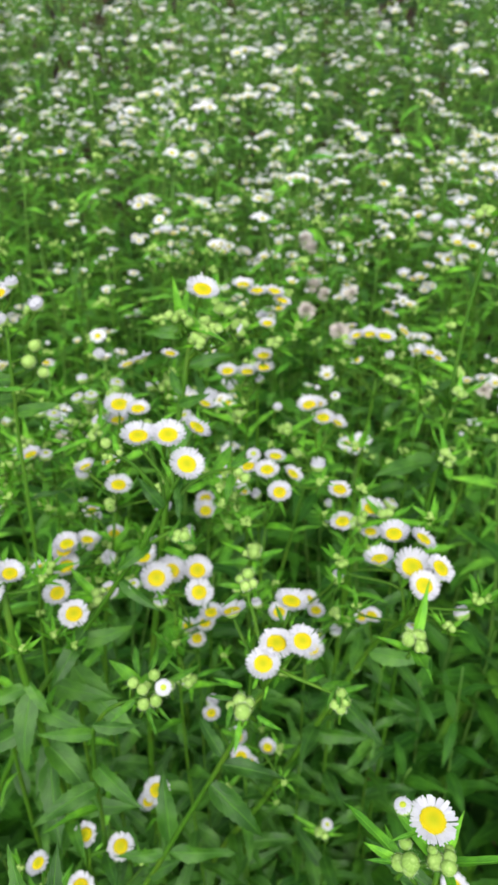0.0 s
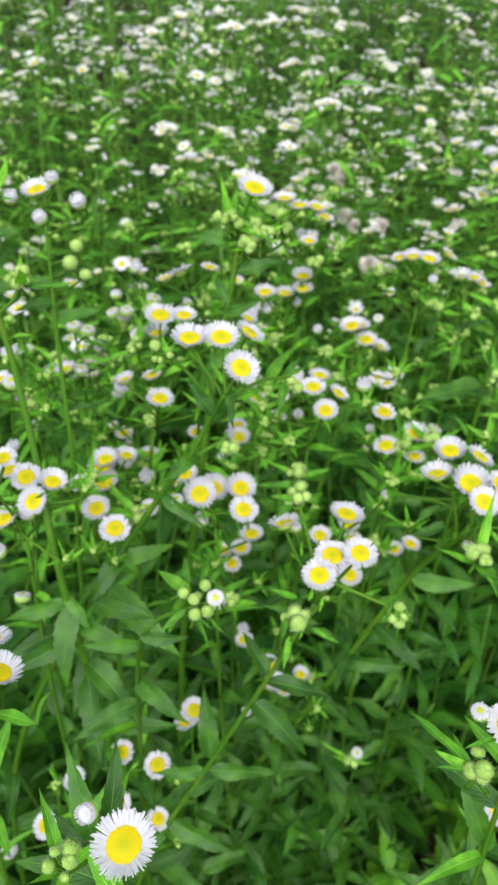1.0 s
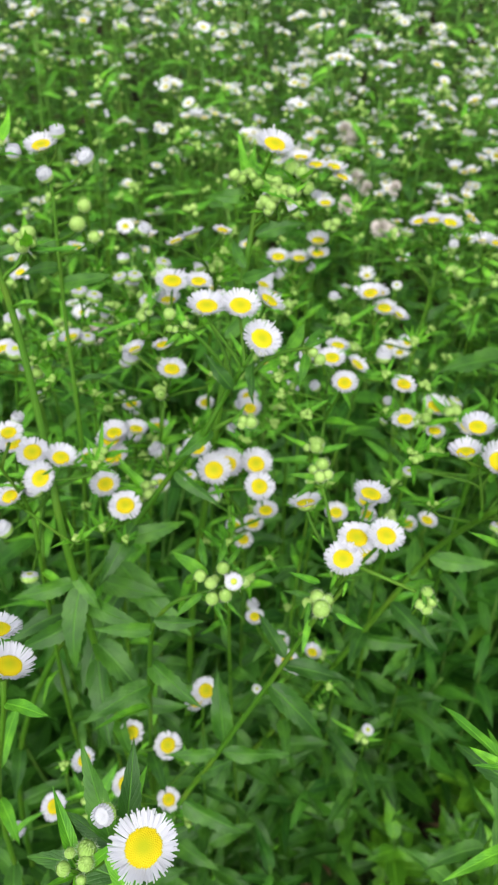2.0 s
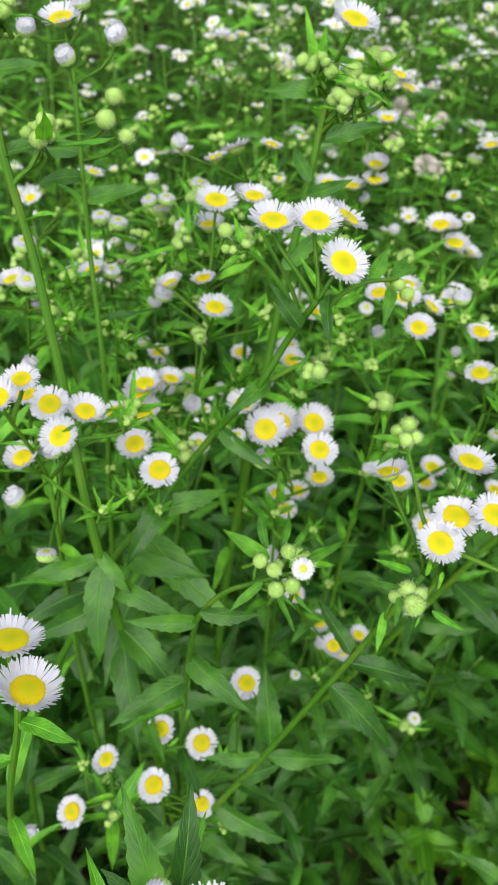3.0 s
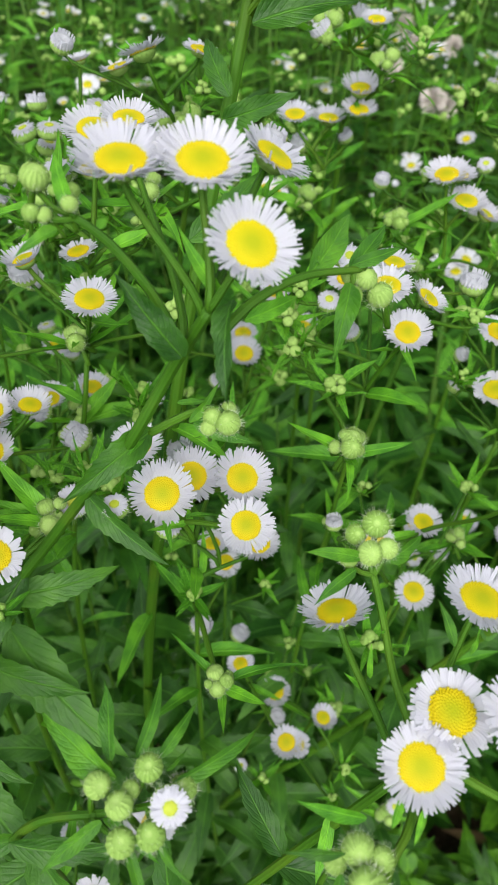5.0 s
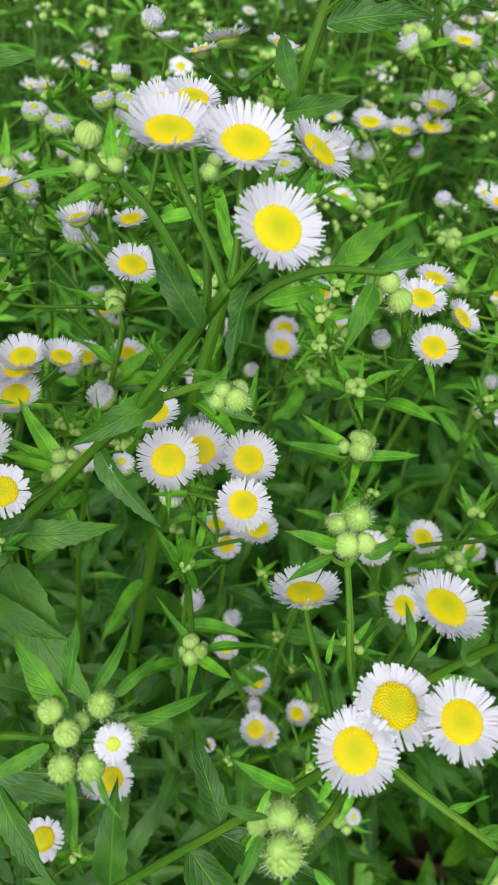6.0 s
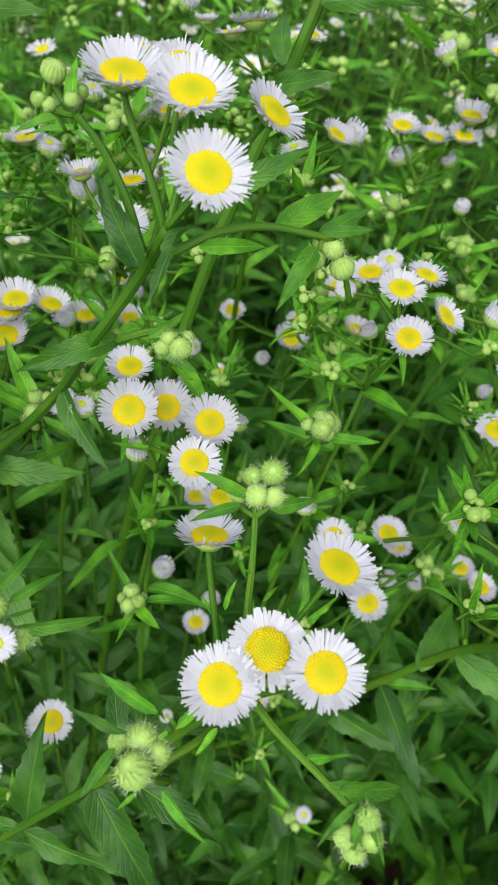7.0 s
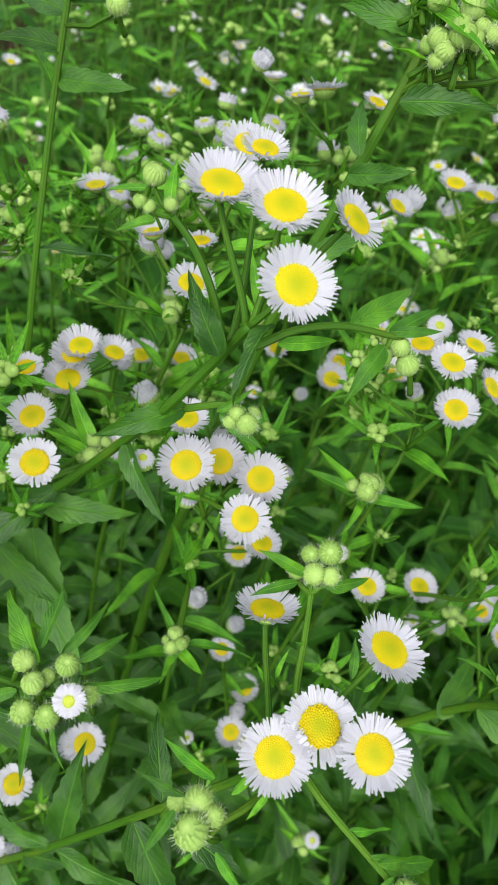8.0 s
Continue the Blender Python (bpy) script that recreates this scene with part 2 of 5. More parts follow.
def tube(shape, line, r0, r1, sides, k):
    """A tapered stalk along a line."""
    vs, uv, fs = [], [], []
    side = Vector((1, 0.3, 0))
    for i, c in enumerate(line):
        way = (line[min(i + 1, len(line) - 1)] - line[max(i - 1, 0)]).normalized()
        side = (side - way * side.dot(way)).normalized()
        up = way.cross(side)
        s = i / (len(line) - 1)
        r = r0 + (r1 - r0) * s
        for j in range(sides):
            a = 2 * math.pi * j / sides
            vs.append(c + r * (math.cos(a) * side + math.sin(a) * up))
            uv.append((j / sides, s))
    for i in range(len(line) - 1):
        for j in range(sides):
            a, b = i * sides + j, i * sides + (j + 1) % sides
            fs.append((a, b, b + sides, a + sides))
    fs.append(tuple(range(sides))[::-1])
    fs.append(tuple(range(len(vs) - sides, len(vs))))
    shape.add(vs, fs, k, uv)


def blade(rng, width, teeth, droop, fold, steps, across, twist=0.0):
    """One leaf, one unit long, along x."""
    shape = Shape()
    vs, uv, fs = [], [], []
    wave, bend, ripple, tipfold = rng.uniform(0.0, 6.0), rng.uniform(-0.13, 0.13), rng.uniform(0.04, 0.13), rng.uniform(-0.25, 0.30)
    wide = rng.uniform(0.50, 0.66)
    for i in range(steps + 1):
        s = i / steps
        w = width * 0.5 * (2.12 * s ** wide * (1 - s) ** 1.05 + 0.17 * (1 - s) ** 2)
        if teeth and 0.25 < s < 0.88:
            w *= 1.0 + 0.075 * (1 if i % 2 else -0.7)
        if i == steps:
            w = 0.002
        for j in range(across + 1):
            u = 2 * j / across - 1
            z = fold * abs(u) * w - droop * s * s + ripple * width * math.sin(wave + 10 * s + 2.4 * u) * u * u
            z += twist * s * u * w + tipfold * max(0.0, s - 0.6) ** 2
            vs.append((s * (1 - 0.25 * droop * s) + (0.012 * abs(u) if teeth and i % 2 else 0), u * w + bend * s * s, z))
            uv.append((0.5 + 0.5 * u, s))
    for i in range(steps):
        for j in range(across):
            a = i * (across + 1) + j
            fs.append((a, a + across + 1, a + across + 2, a + 1))
    shape.add(vs, fs, 0, uv)
    return shape


def rays(shape, rng, count, segments, k, lift, inner=0.20, outer=0.5, gaps=0.05, curl=0.0):
    """The white ray florets of a head, one unit across."""
    for i in range(count):
        if rng.random() < gaps:
            continue
        a = 2 * math.pi * (i + rng.uniform(-0.35, 0.35)) / count
        top = outer * rng.uniform(0.86, 1.0)
        w = 2 * math.pi * 0.45 / count * rng.uniform(0.88, 1.25)
        tip, base = lift + rng.gauss(0, 0.035), rng.uniform(-0.012, 0.012)
        if rng.random() < 0.04:
            tip += rng.uniform(0.1, 0.25)
        yaw = rng.gauss(0, 0.05)
        roll = rng.uniform(-0.2, 0.2)
        vs, uv, fs = [], [], []
        for s in range(segments + 1):
            q = s / segments
            r = inner + (top - inner) * q
            ww = w * (0.62 + 0.75 * q - 0.42 * q ** 3) * 0.5
            if s == segments and segments > 1:
                ww *= 0.78
            z = base + tip * q * q * 0.5 + 0.02 * math.sin(3 * q) - curl * q * q
            for u in (-1, 1):
                b = a + yaw * q
                vs.append((r * math.cos(b) - u * ww * math.sin(b), r * math.sin(b) + u * ww * math.cos(b), z + u * ww * roll))
                uv.append((0.5 + 0.5 * u, q))
        for s in range(segments):
            c = 2 * s
            fs.append((c, c + 2, c + 3, c + 1))
        shape.add(vs, fs, k, uv)


def lathe(shape, profile, sides, k, ribs=0, depth=0.0):
    """A turned body; ribs push its wall in and out."""
    vs, uv, fs = [], [], []
    for i, (r, z) in enumerate(profile):
        for j in range(sides):
            a = 2 * math.pi * j / sides
            q = r * (1 + depth * (math.cos(ribs * a) if ribs else 0))
            vs.append((q * math.cos(a), q * math.sin(a), z))
            uv.append((j / sides, i / (len(profile) - 1)))
    for i in range(len(profile) - 1):
        for j in range(sides):
            a, b = i * sides + j, i * sides + (j + 1) % sides
            fs.append((a, b, b + sides, a + sides))
    fs.append(tuple(range(len(vs) - sides, len(vs))))
    shape.add(vs, fs, k, uv)


def cup(shape, rng, sides, k, bracts=0):
    """The green cup under a head, with narrow bracts."""
    lathe(shape, [(0.035, -0.20), (0.13, -0.17), (0.215, -0.10), (0.245, -0.03), (0.21, -0.012)], sides, k)
    for i in range(bracts):
        a = 2 * math.pi * (i + rng.uniform(-0.2, 0.2)) / bracts
        c, s = math.cos(a), math.sin(a)
        vs = [(0.17 * c - 0.03 * s, 0.17 * s + 0.03 * c, -0.15), (0.17 * c + 0.03 * s, 0.17 * s - 0.03 * c, -0.15), (0.30 * c, 0.30 * s, -0.03)]
        shape.add(vs, [(0, 1, 2)], k, [(0, 0), (0.1, 0), (0.05, 0.5)])


def disc_shape(rng, florets, size=0.265, height=0.085, sides=20, rough=1.0):
    """The yellow middle: a dome of many small florets."""
    shape = Shape()
    prof = [(size * math.sin(t) * 0.98, height * math.cos(t) - 0.005) for t in (1.62, 1.3, 0.95, 0.55, 0.2)]
    vs0 = len(shape.v)
    lathe(shape, prof, sides, 0)
    shape.uv[vs0:] = [(math.hypot(q[0], q[1]) / size, 0.5) for q in shape.v[vs0:]]
    for i in range(florets):
        q = math.sqrt((i + 0.5) / florets)
        a, r = i * 2.39996, size * q * 0.97
        t = math.asin(min(0.99, q * 0.97))
        z = height * math.cos(t) - 0.005
        w = size * 1.3 / math.sqrt(florets) * (0.75 + 0.3 * q) * rng.uniform(0.8, 1.15)
        h = w * (0.30 + 0.9 * q ** 3) * rng.uniform(0.75, 1.25) * rough
        c, s = math.cos(a), math.sin(a)
        vs, uv = [], []
        for j in range(4):
            b = 2 * math.pi * j / 4 + i
            vs.append((r * c + w * math.cos(b), r * s + w * math.sin(b), z - 0.004))
            uv.append((q, 0.5))
        vs.append((r * c * 1.02, r * s * 1.02, z + h))
        uv.append((q, 0.8))
        fs = [(j, (j + 1) % 4, 4) for j in range(4)]
        shape.add(vs, fs, 0, uv)
    return shape


def bud_shape(rng, sides, hairs, bracts=0, stalk=True):
    """A closed bud, one unit across, wrapped in narrow bracts, on a short stalk."""
    shape = Shape()
    prof = [(0.10, -0.44), (0.33, -0.36), (0.47, -0.12), (0.46, 0.10), (0.36, 0.27), (0.20, 0.33), (0.06, 0.30)]
    lathe(shape, prof, sides, 0, sides // 2, 0.03 if not bracts else 0.0)
    for i in range(bracts):
        a, reach = 2 * math.pi * i / bracts + rng.uniform(-0.06, 0.06), rng.uniform(0.85, 1.08)
        wide, row, uv, fs = 2.1 * math.pi / bracts * 0.5, [], [], []
        for s in range(6):
            q = s / 5 * reach
            up = -1.25 + 2.35 * q
            r, z = 0.475 * math.cos(up) ** 0.75 if math.cos(up) > 0 else 0.03, 0.42 * math.sin(up)
            w = wide * (1.0 - 0.75 * max(0.0, q - 0.45))
            for u, lift in ((-1, 0.99), (0, 1.05), (1, 0.99)):
                row.append((r * lift * math.cos(a + u * w), r * lift * math.sin(a + u * w), z * lift))
                uv.append((0.0535 if u == 0 else 0.0178, min(1.0, q)))
        for s in range(5):
            for u in (0, 1):
                k = s * 3 + u
                fs.append((k, k + 1, k + 4, k + 3))
        shape.add(row, fs, 0, uv)
    if stalk:
        tube(shape, spline([(0.25, 0.1, -1.9), (0.08, 0.05, -1.1), (0, 0, -0.42)], 3), 0.15, 0.12, 5, 1)
    for i in range(hairs):
        n = Vector((rng.gauss(0, 1), rng.gauss(0, 1), rng.gauss(-0.25, 0.7))).normalized()
        q = Vector((n.x * 0.47, n.y * 0.47, n.z * 0.40))
        side = n.orthogonal().normalized() * 0.005
        out = q + n * rng.uniform(0.10, 0.30) + Vector((0, 0, rng.uniform(-0.06, 0.10)))
        shape.add([q - side, q + side, out], [(0, 1, 2)], 2, [(0, 0), (1, 0), (0.5, 1)])
    return shape


def knot_shape(rng, count):
    """A tight knot of very small buds among curled leaves, in units of one bud."""
    shape = Shape()
    for i in range(count):
        a, q = i * 2.4 + rng.uniform(-0.4, 0.4), math.sqrt((i + 0.3) / count)
        n = Vector((math.cos(a) * q, math.sin(a) * q, 0.9)).normalized()
        at = n * (0.60 + 0.05 * count) + Vector((rng.gauss(0, 0.12), rng.gauss(0, 0.12), rng.gauss(0, 0.3))) - Vector((0, 0, 1.0))
        shape.join(bud_shape(rng, 10, 14), Matrix.Translation(at) @ facing(n, rng.uniform(0, 6)) @ Matrix.Scale(rng.uniform(0.6, 1.2), 4))
    for i in range(9):
        a = i * 2.4 + rng.uniform(-0.5, 0.5)
        leaf = blade(rng, rng.uniform(0.20, 0.32), False, rng.uniform(-0.5, 0.4), 0.6, 5, 2, rng.uniform(-0.6, 0.6))
        leaf.k = [3] * len(leaf.f)
        shape.join(leaf, Matrix.Translation((0.25 * math.cos(a), 0.25 * math.sin(a), rng.uniform(-1.6, -0.7))) @ basis((math.cos(a), math.sin(a), rng.uniform(0.2, 1.3)), (0, 0, 1)) @ Matrix.Scale(rng.uniform(1.8, 4.2), 4))
    return shape


# ---- shared meshes ----
rng = random.Random(11)
HEADS, DISCS = [], []
for lift, count, gaps, curl in ((0.24, 112, 0.03, 0.0), (0.12, 104, 0.05, 0.0), (0.36, 116, 0.03, 0.0), (0.10, 62, 0.07, 0.0), (0.18, 120, 0.02, 0.0)):
    s = Shape()
    rays(s, rng, count, 4, 0, lift, 0.21, 0.5, gaps, curl)
    rays(s, rng, count // 2, 3, 0, lift + 0.03, 0.22, 0.47, 0.2, curl)
    cup(s, rng, 16, 1, 18)
    HEADS.append(s.mesh("flower_head", [PETAL, BUD]))
    DISCS.append(disc_shape(rng, 180 if count == 62 else 300, rng.uniform(0.25, 0.275), rng.uniform(0.055, 0.085), 20, 1.7 if count == 62 else 0.75).mesh("disc", [DISC]))
# a bud with a ring of short white rays round a green middle
s = Shape()
rays(s, rng, 66, 4, 0, 0.34, 0.14, 0.47, 0.0, 0.26)
rays(s, rng, 60, 4, 0, 0.50, 0.14, 0.44, 0.0, 0.26)
s.join(bud_shape(rng, 12, 90, 15, False), Matrix.Translation((0, 0, -0.23)) @ Matrix.Diagonal((0.90, 0.90, 0.56, 1)), 1)
HALF_HEAD = s.mesh("half_opened_head", [PETAL, BUD, STEM, HAIR])
HALF_DISC = disc_shape(rng, 60, 0.155, 0.06).mesh("disc", [YOUNG_DISC])
# a bud whose white rays stand together over its top
s = Shape()
lathe(s, [(0.41, 0.0), (0.43, 0.10), (0.37, 0.21), (0.25, 0.27), (0.12, 0.25), (0.03, 0.17)], 80, 0, 20, 0.085)
s.uv[:] = [(u * 20 % 1.0, 0.6 + 0.4 * v) for u, v in s.uv]
rays(s, rng, 30, 3, 0, 0.75, 0.36, 0.45, 0.1, 0.0)
s.join(bud_shape(rng, 12, 70, 15, False), Matrix.Translation((0, 0, -0.08)) @ Matrix.Diagonal((0.90, 0.90, 0.66, 1)), 1)
OPENING = s.mesh("opening_bud", [PETAL, BUD, STEM, HAIR])
SMALL_HEADS, SMALL_DISCS = [], []
for lift, count in ((0.30, 38), (0.12, 38), (0.55, 40)):
    s = Shape()
    rays(s, rng, count, 2, 0, lift, 0.2, 0.5, 0.05)
    cup(s, rng, 8, 1)
    SMALL_HEADS.append(s.mesh("flower_head", [PETAL, BUD]))
    SMALL_DISCS.append(disc_shape(rng, 30, 0.205, 0.045, 10).mesh("disc", [DISC]))
BUDS = [bud_shape(rng, 12, 170, 15).mesh("bud", [BUD, STEM, HAIR]) for i in range(3)]
SMALL_BUDS = [bud_shape(rng, 10, 0).mesh("bud", [BUD, STEM, HAIR]) for i in range(2)]
KNOTS = [knot_shape(rng, count).mesh("shoot_tip", [BUD, STEM, HAIR, YOUNG]) for count in (5, 6, 7, 4, 6)]
BROAD = [blade(rng, rng.uniform(0.25, 0.34), True, rng.uniform(0.08, 0.32), rng.uniform(0.15, 0.45), 18, 4, rng.uniform(-0.35, 0.35)).mesh("leaf", [LEAF]) for i in range(7)]
NARROW = [blade(rng, rng.uniform(0.19, 0.28), False, rng.uniform(0.05, 0.40), rng.uniform(0.2, 0.6), 9, 4, rng.uniform(-0.6, 0.6)).mesh("leaf", [LEAF if i == 3 else YOUNG]) for i in range(6)]
WIDE = [blade(rng, rng.uniform(0.33, 0.40), True, rng.uniform(0.15, 0.40), rng.uniform(0.3, 0.5), 14, 4, rng.uniform(-0.4, 0.4)).mesh("leaf", [LEAF]) for i in range(3)]
FRESH = [blade(rng, rng.uniform(0.23, 0.30), False, rng.uniform(-0.05, 0.30), rng.uniform(0.35, 0.7), 12, 4, rng.uniform(-0.7, 0.7)).mesh("leaf", [TENDER]) for i in range(4)]
SLIM = [blade(rng, rng.uniform(0.15, 0.21), False, rng.uniform(-0.15, 0.35), rng.uniform(0.4, 0.8), 14, 4, rng.uniform(-0.9, 0.9)).mesh("leaf", [TENDER]) for i in range(5)]
BRACT = [blade(rng, rng.uniform(0.18, 0.28), False, rng.uniform(-0.1, 0.35), rng.uniform(0.2, 0.6), 8, 4, rng.uniform(-0.6, 0.6)).mesh("leaf", [YOUNG]) for i in range(5)]
PLAIN_BROAD = [blade(rng, rng.uniform(0.24, 0.34), True, rng.uniform(0.15, 0.45), rng.uniform(0.15, 0.45), 9, 2, rng.uniform(-0.5, 0.5)).mesh("leaf", [LEAF]) for i in range(4)]
PLAIN_NARROW = [blade(rng, rng.uniform(0.18, 0.26), False, rng.uniform(0.1, 0.40), rng.uniform(0.2, 0.6), 6, 2, rng.uniform(-0.6, 0.6)).mesh("leaf", [YOUNG]) for i in range(4)]


# ---- a plant with its parts ----
def leaf_at(plant, rng, meshes, at, way, length, open_to=(0, 0, 1)):
    """A leaf that leaves the stalk at a point in a direction."""
    up = Vector(open_to) + Vector((rng.gauss(0, 0.25), rng.gauss(0, 0.25), 0))
    m = Matrix.Translation(Vector(at) - plant.location) @ basis(way, up) @ Matrix.Scale(length, 4)
    return part("leaf", rng.choice(meshes), plant, m)


def head_at(plant, rng, at, d, normal, fine=True, half=False, style=None):
    """A flower head and its disc."""
    i = rng.randrange(len(HEADS if fine else SMALL_HEADS))
    i = i if style is None else style
    m = Matrix.Translation(Vector(at) - plant.location) @ facing(normal, rng.uniform(0, 6.28)) @ Matrix.Scale(d, 4)
    if half:
        ob = part("flower_head", HALF_HEAD, plant, m, "half-opened white flower head")
        part("disc", HALF_DISC, ob, Matrix.Identity(4))
        return
    ob = part("flower_head", (HEADS if fine else SMALL_HEADS)[i], plant, m)
    part("disc", (DISCS if fine else SMALL_DISCS)[i], ob, Matrix.Identity(4))


def stalk(plant, name, line, r0, r1, sides):
    s = Shape()
    tube(s, [q - plant.location for q in line], r0, r1, sides, 0)
    return part(name, s.mesh(name, [STEM]), plant, Matrix.Identity(4))


def joint(rng, lines, at):
    """The place on the stalks where a side stalk to a point would leave."""
    best, place, way = 1e9, None, None
    for line in lines:
        for i in range(1, len(line)):
            q = line[i]
            flat = math.hypot(at[0] - q.x, at[1] - q.y)
            gap = (Vector(at) - q).length
            cost = gap + 1.2 * max(0.0, 0.18 * flat + 0.006 - (at[2] - q.z))
            cost *= rng.uniform(0.85, 1.2)
            if cost < best:
                best, place, way = cost, q, (line[i] - line[i - 1]).normalized()
    return place, way


def side_stalk(plant, rng, lines, at, normal, r0, r1, sides=6, back=0.2, d=0.01):
    """A side stalk from the nearest fit place on the stalks to the foot of a head."""
    foot = Vector(at) - Vector(normal).normalized() * d * back
    q, way = joint(rng, lines, foot)
    gap = (foot - q).length
    ahead = (foot - q).normalized()
    one, two = q + (way * 0.45 + ahead * 0.55) * gap * 0.34, foot - (Vector(normal).normalized() * 0.6 + ahead * 0.4) * gap * 0.30
    line = []
    for i in range(9):
        t = i / 8
        line.append(q * (1 - t) ** 3 + one * 3 * t * (1 - t) ** 2 + two * 3 * t * t * (1 - t) + foot * t ** 3)
    stalk(plant, "branch", line, r0, r1, sides)
    return line


def bud_cluster(plant, rng, lines, at, size, count, fine=True, leafy=1.0):
    """A knot of buds on one stalk, with small leaves round it."""
    at = Vector(at)
    line = side_stalk(plant, rng, lines, at - Vector((0, 0, size * 1.2)), (0, 0, 1), 0.0009, 0.0007, 6 if fine else 4)
    low = at - Vector((0, 0, size * 1.3))
    for i in range(count):
        a, q = i * 2.4 + rng.uniform(-0.4, 0.4), math.sqrt((i + 0.3) / count)
        n = Vector((math.cos(a) * q * 1.0, math.sin(a) * q * 1.0, 1)).normalized()
        c = low + n * size * (0.78 + 0.045 * count) + Vector((rng.gauss(0, 0.12), rng.gauss(0, 0.12), rng.gauss(0, 0.25))) * size
        m = Matrix.Translation(c - plant.location) @ facing(n, rng.uniform(0, 6.28)) @ Matrix.Scale(size * rng.uniform(0.55, 1.15), 4)
        part("bud", rng.choice(BUDS if fine else SMALL_BUDS), plant, m)
    for i in range(0 if leafy == 0 else 2 if not fine or leafy < 1 else 4):
        a = rng.uniform(0, 6.28)
        leaf_at(plant, rng, BRACT if fine else PLAIN_NARROW, low, (math.cos(a), math.sin(a), rng.uniform(0.1, 0.7)), rng.uniform(2.4, 5.4) * size * leafy)
    return line


def stem_leaves(plant, rng, line, low, high, gap, fine=True, top=0.020, bottom=0.046):
    """Leaves in a spiral up the stem, the largest below."""
    done, turn = 0.0, rng.uniform(0, 6.28)
    for i in range(1, len(line)):
        seg = line[i] - line[i - 1]
        done += seg.length
        while done > gap:
            done -= gap
            q = line[i] - seg.normalized() * done
            if not low < q.z < high:
                continue
            turn += 2.4 + rng.uniform(-0.3, 0.3)
            s = min(1.0, max(0.0, (q.z - 0.12) / 0.5))
            length = (bottom + (top - bottom) * s) * rng.uniform(0.75, 1.2)
            way = (math.cos(turn), math.sin(turn), rng.uniform(0.15, 0.85))
            kinds = (NARROW if s > 0.72 else BROAD) if fine else (PLAIN_NARROW if s > 0.7 else PLAIN_BROAD)
            leaf_at(plant, rng, kinds, q, way, length)


def young_knots(plant, rng, reach, heads, count):
    """Small knots of young buds and half-opened heads below and behind the open heads."""
    view, done = Vector((0, 0.72, -0.69)), 0
    if not count:
        return
    for i in range(count * 16):
        x, y, z, d = rng.choice(heads)[:4]
        a, q = rng.uniform(0, 6.28), rng.uniform(0.010, 0.026)
        at = Vector((x + q * math.cos(a), y + q * math.sin(a) + 0.004, z - rng.uniform(0.002, 0.026)))
        clear = True
        for hx, hy, hz, hd, *rest in heads:
            gap = Vector((hx, hy, hz)) - at
            deep = gap.dot(view)
            clear = clear and (deep < -0.002 or (gap - view * deep).length > 0.62 * hd + 0.008) and gap.length > 0.5 * hd + 0.003
        if not clear:
            continue
        if done % 8 in (1, 5):
            n = Vector((rng.gauss(0, 0.4), rng.gauss(0, 0.4) - 0.1, 1)).normalized()
            w = rng.uniform(0.0060, 0.0100)
            side_stalk(plant, rng, reach, at, n, 0.0006, 0.0005, 5, 0.2, w)
            if done % 8 == 1:
                part("opening_bud", OPENING, plant, Matrix.Translation(at - plant.location) @ facing(n, rng.uniform(0, 6)) @ Matrix.Scale(w * 0.95, 4), "white flower bud just opening")
            else:
                head_at(plant, rng, at, w, n, True, True)
        else:
            size = rng.uniform(0.0024, 0.0038)
            side_stalk(plant, rng, reach, at - Vector((0, 0, size)), (0, 0, 1), 0.0007, 0.0005, 5)
            part("shoot_tip", rng.choice(KNOTS), plant, Matrix.Translation(at - plant.location) @ facing((rng.gauss(0, 0.3), rng.gauss(0, 0.3), 1), rng.uniform(0, 6)) @ Matrix.Scale(size, 4), "shoot tip packed with pale green buds")
        done += 1
        if done == count:
            return


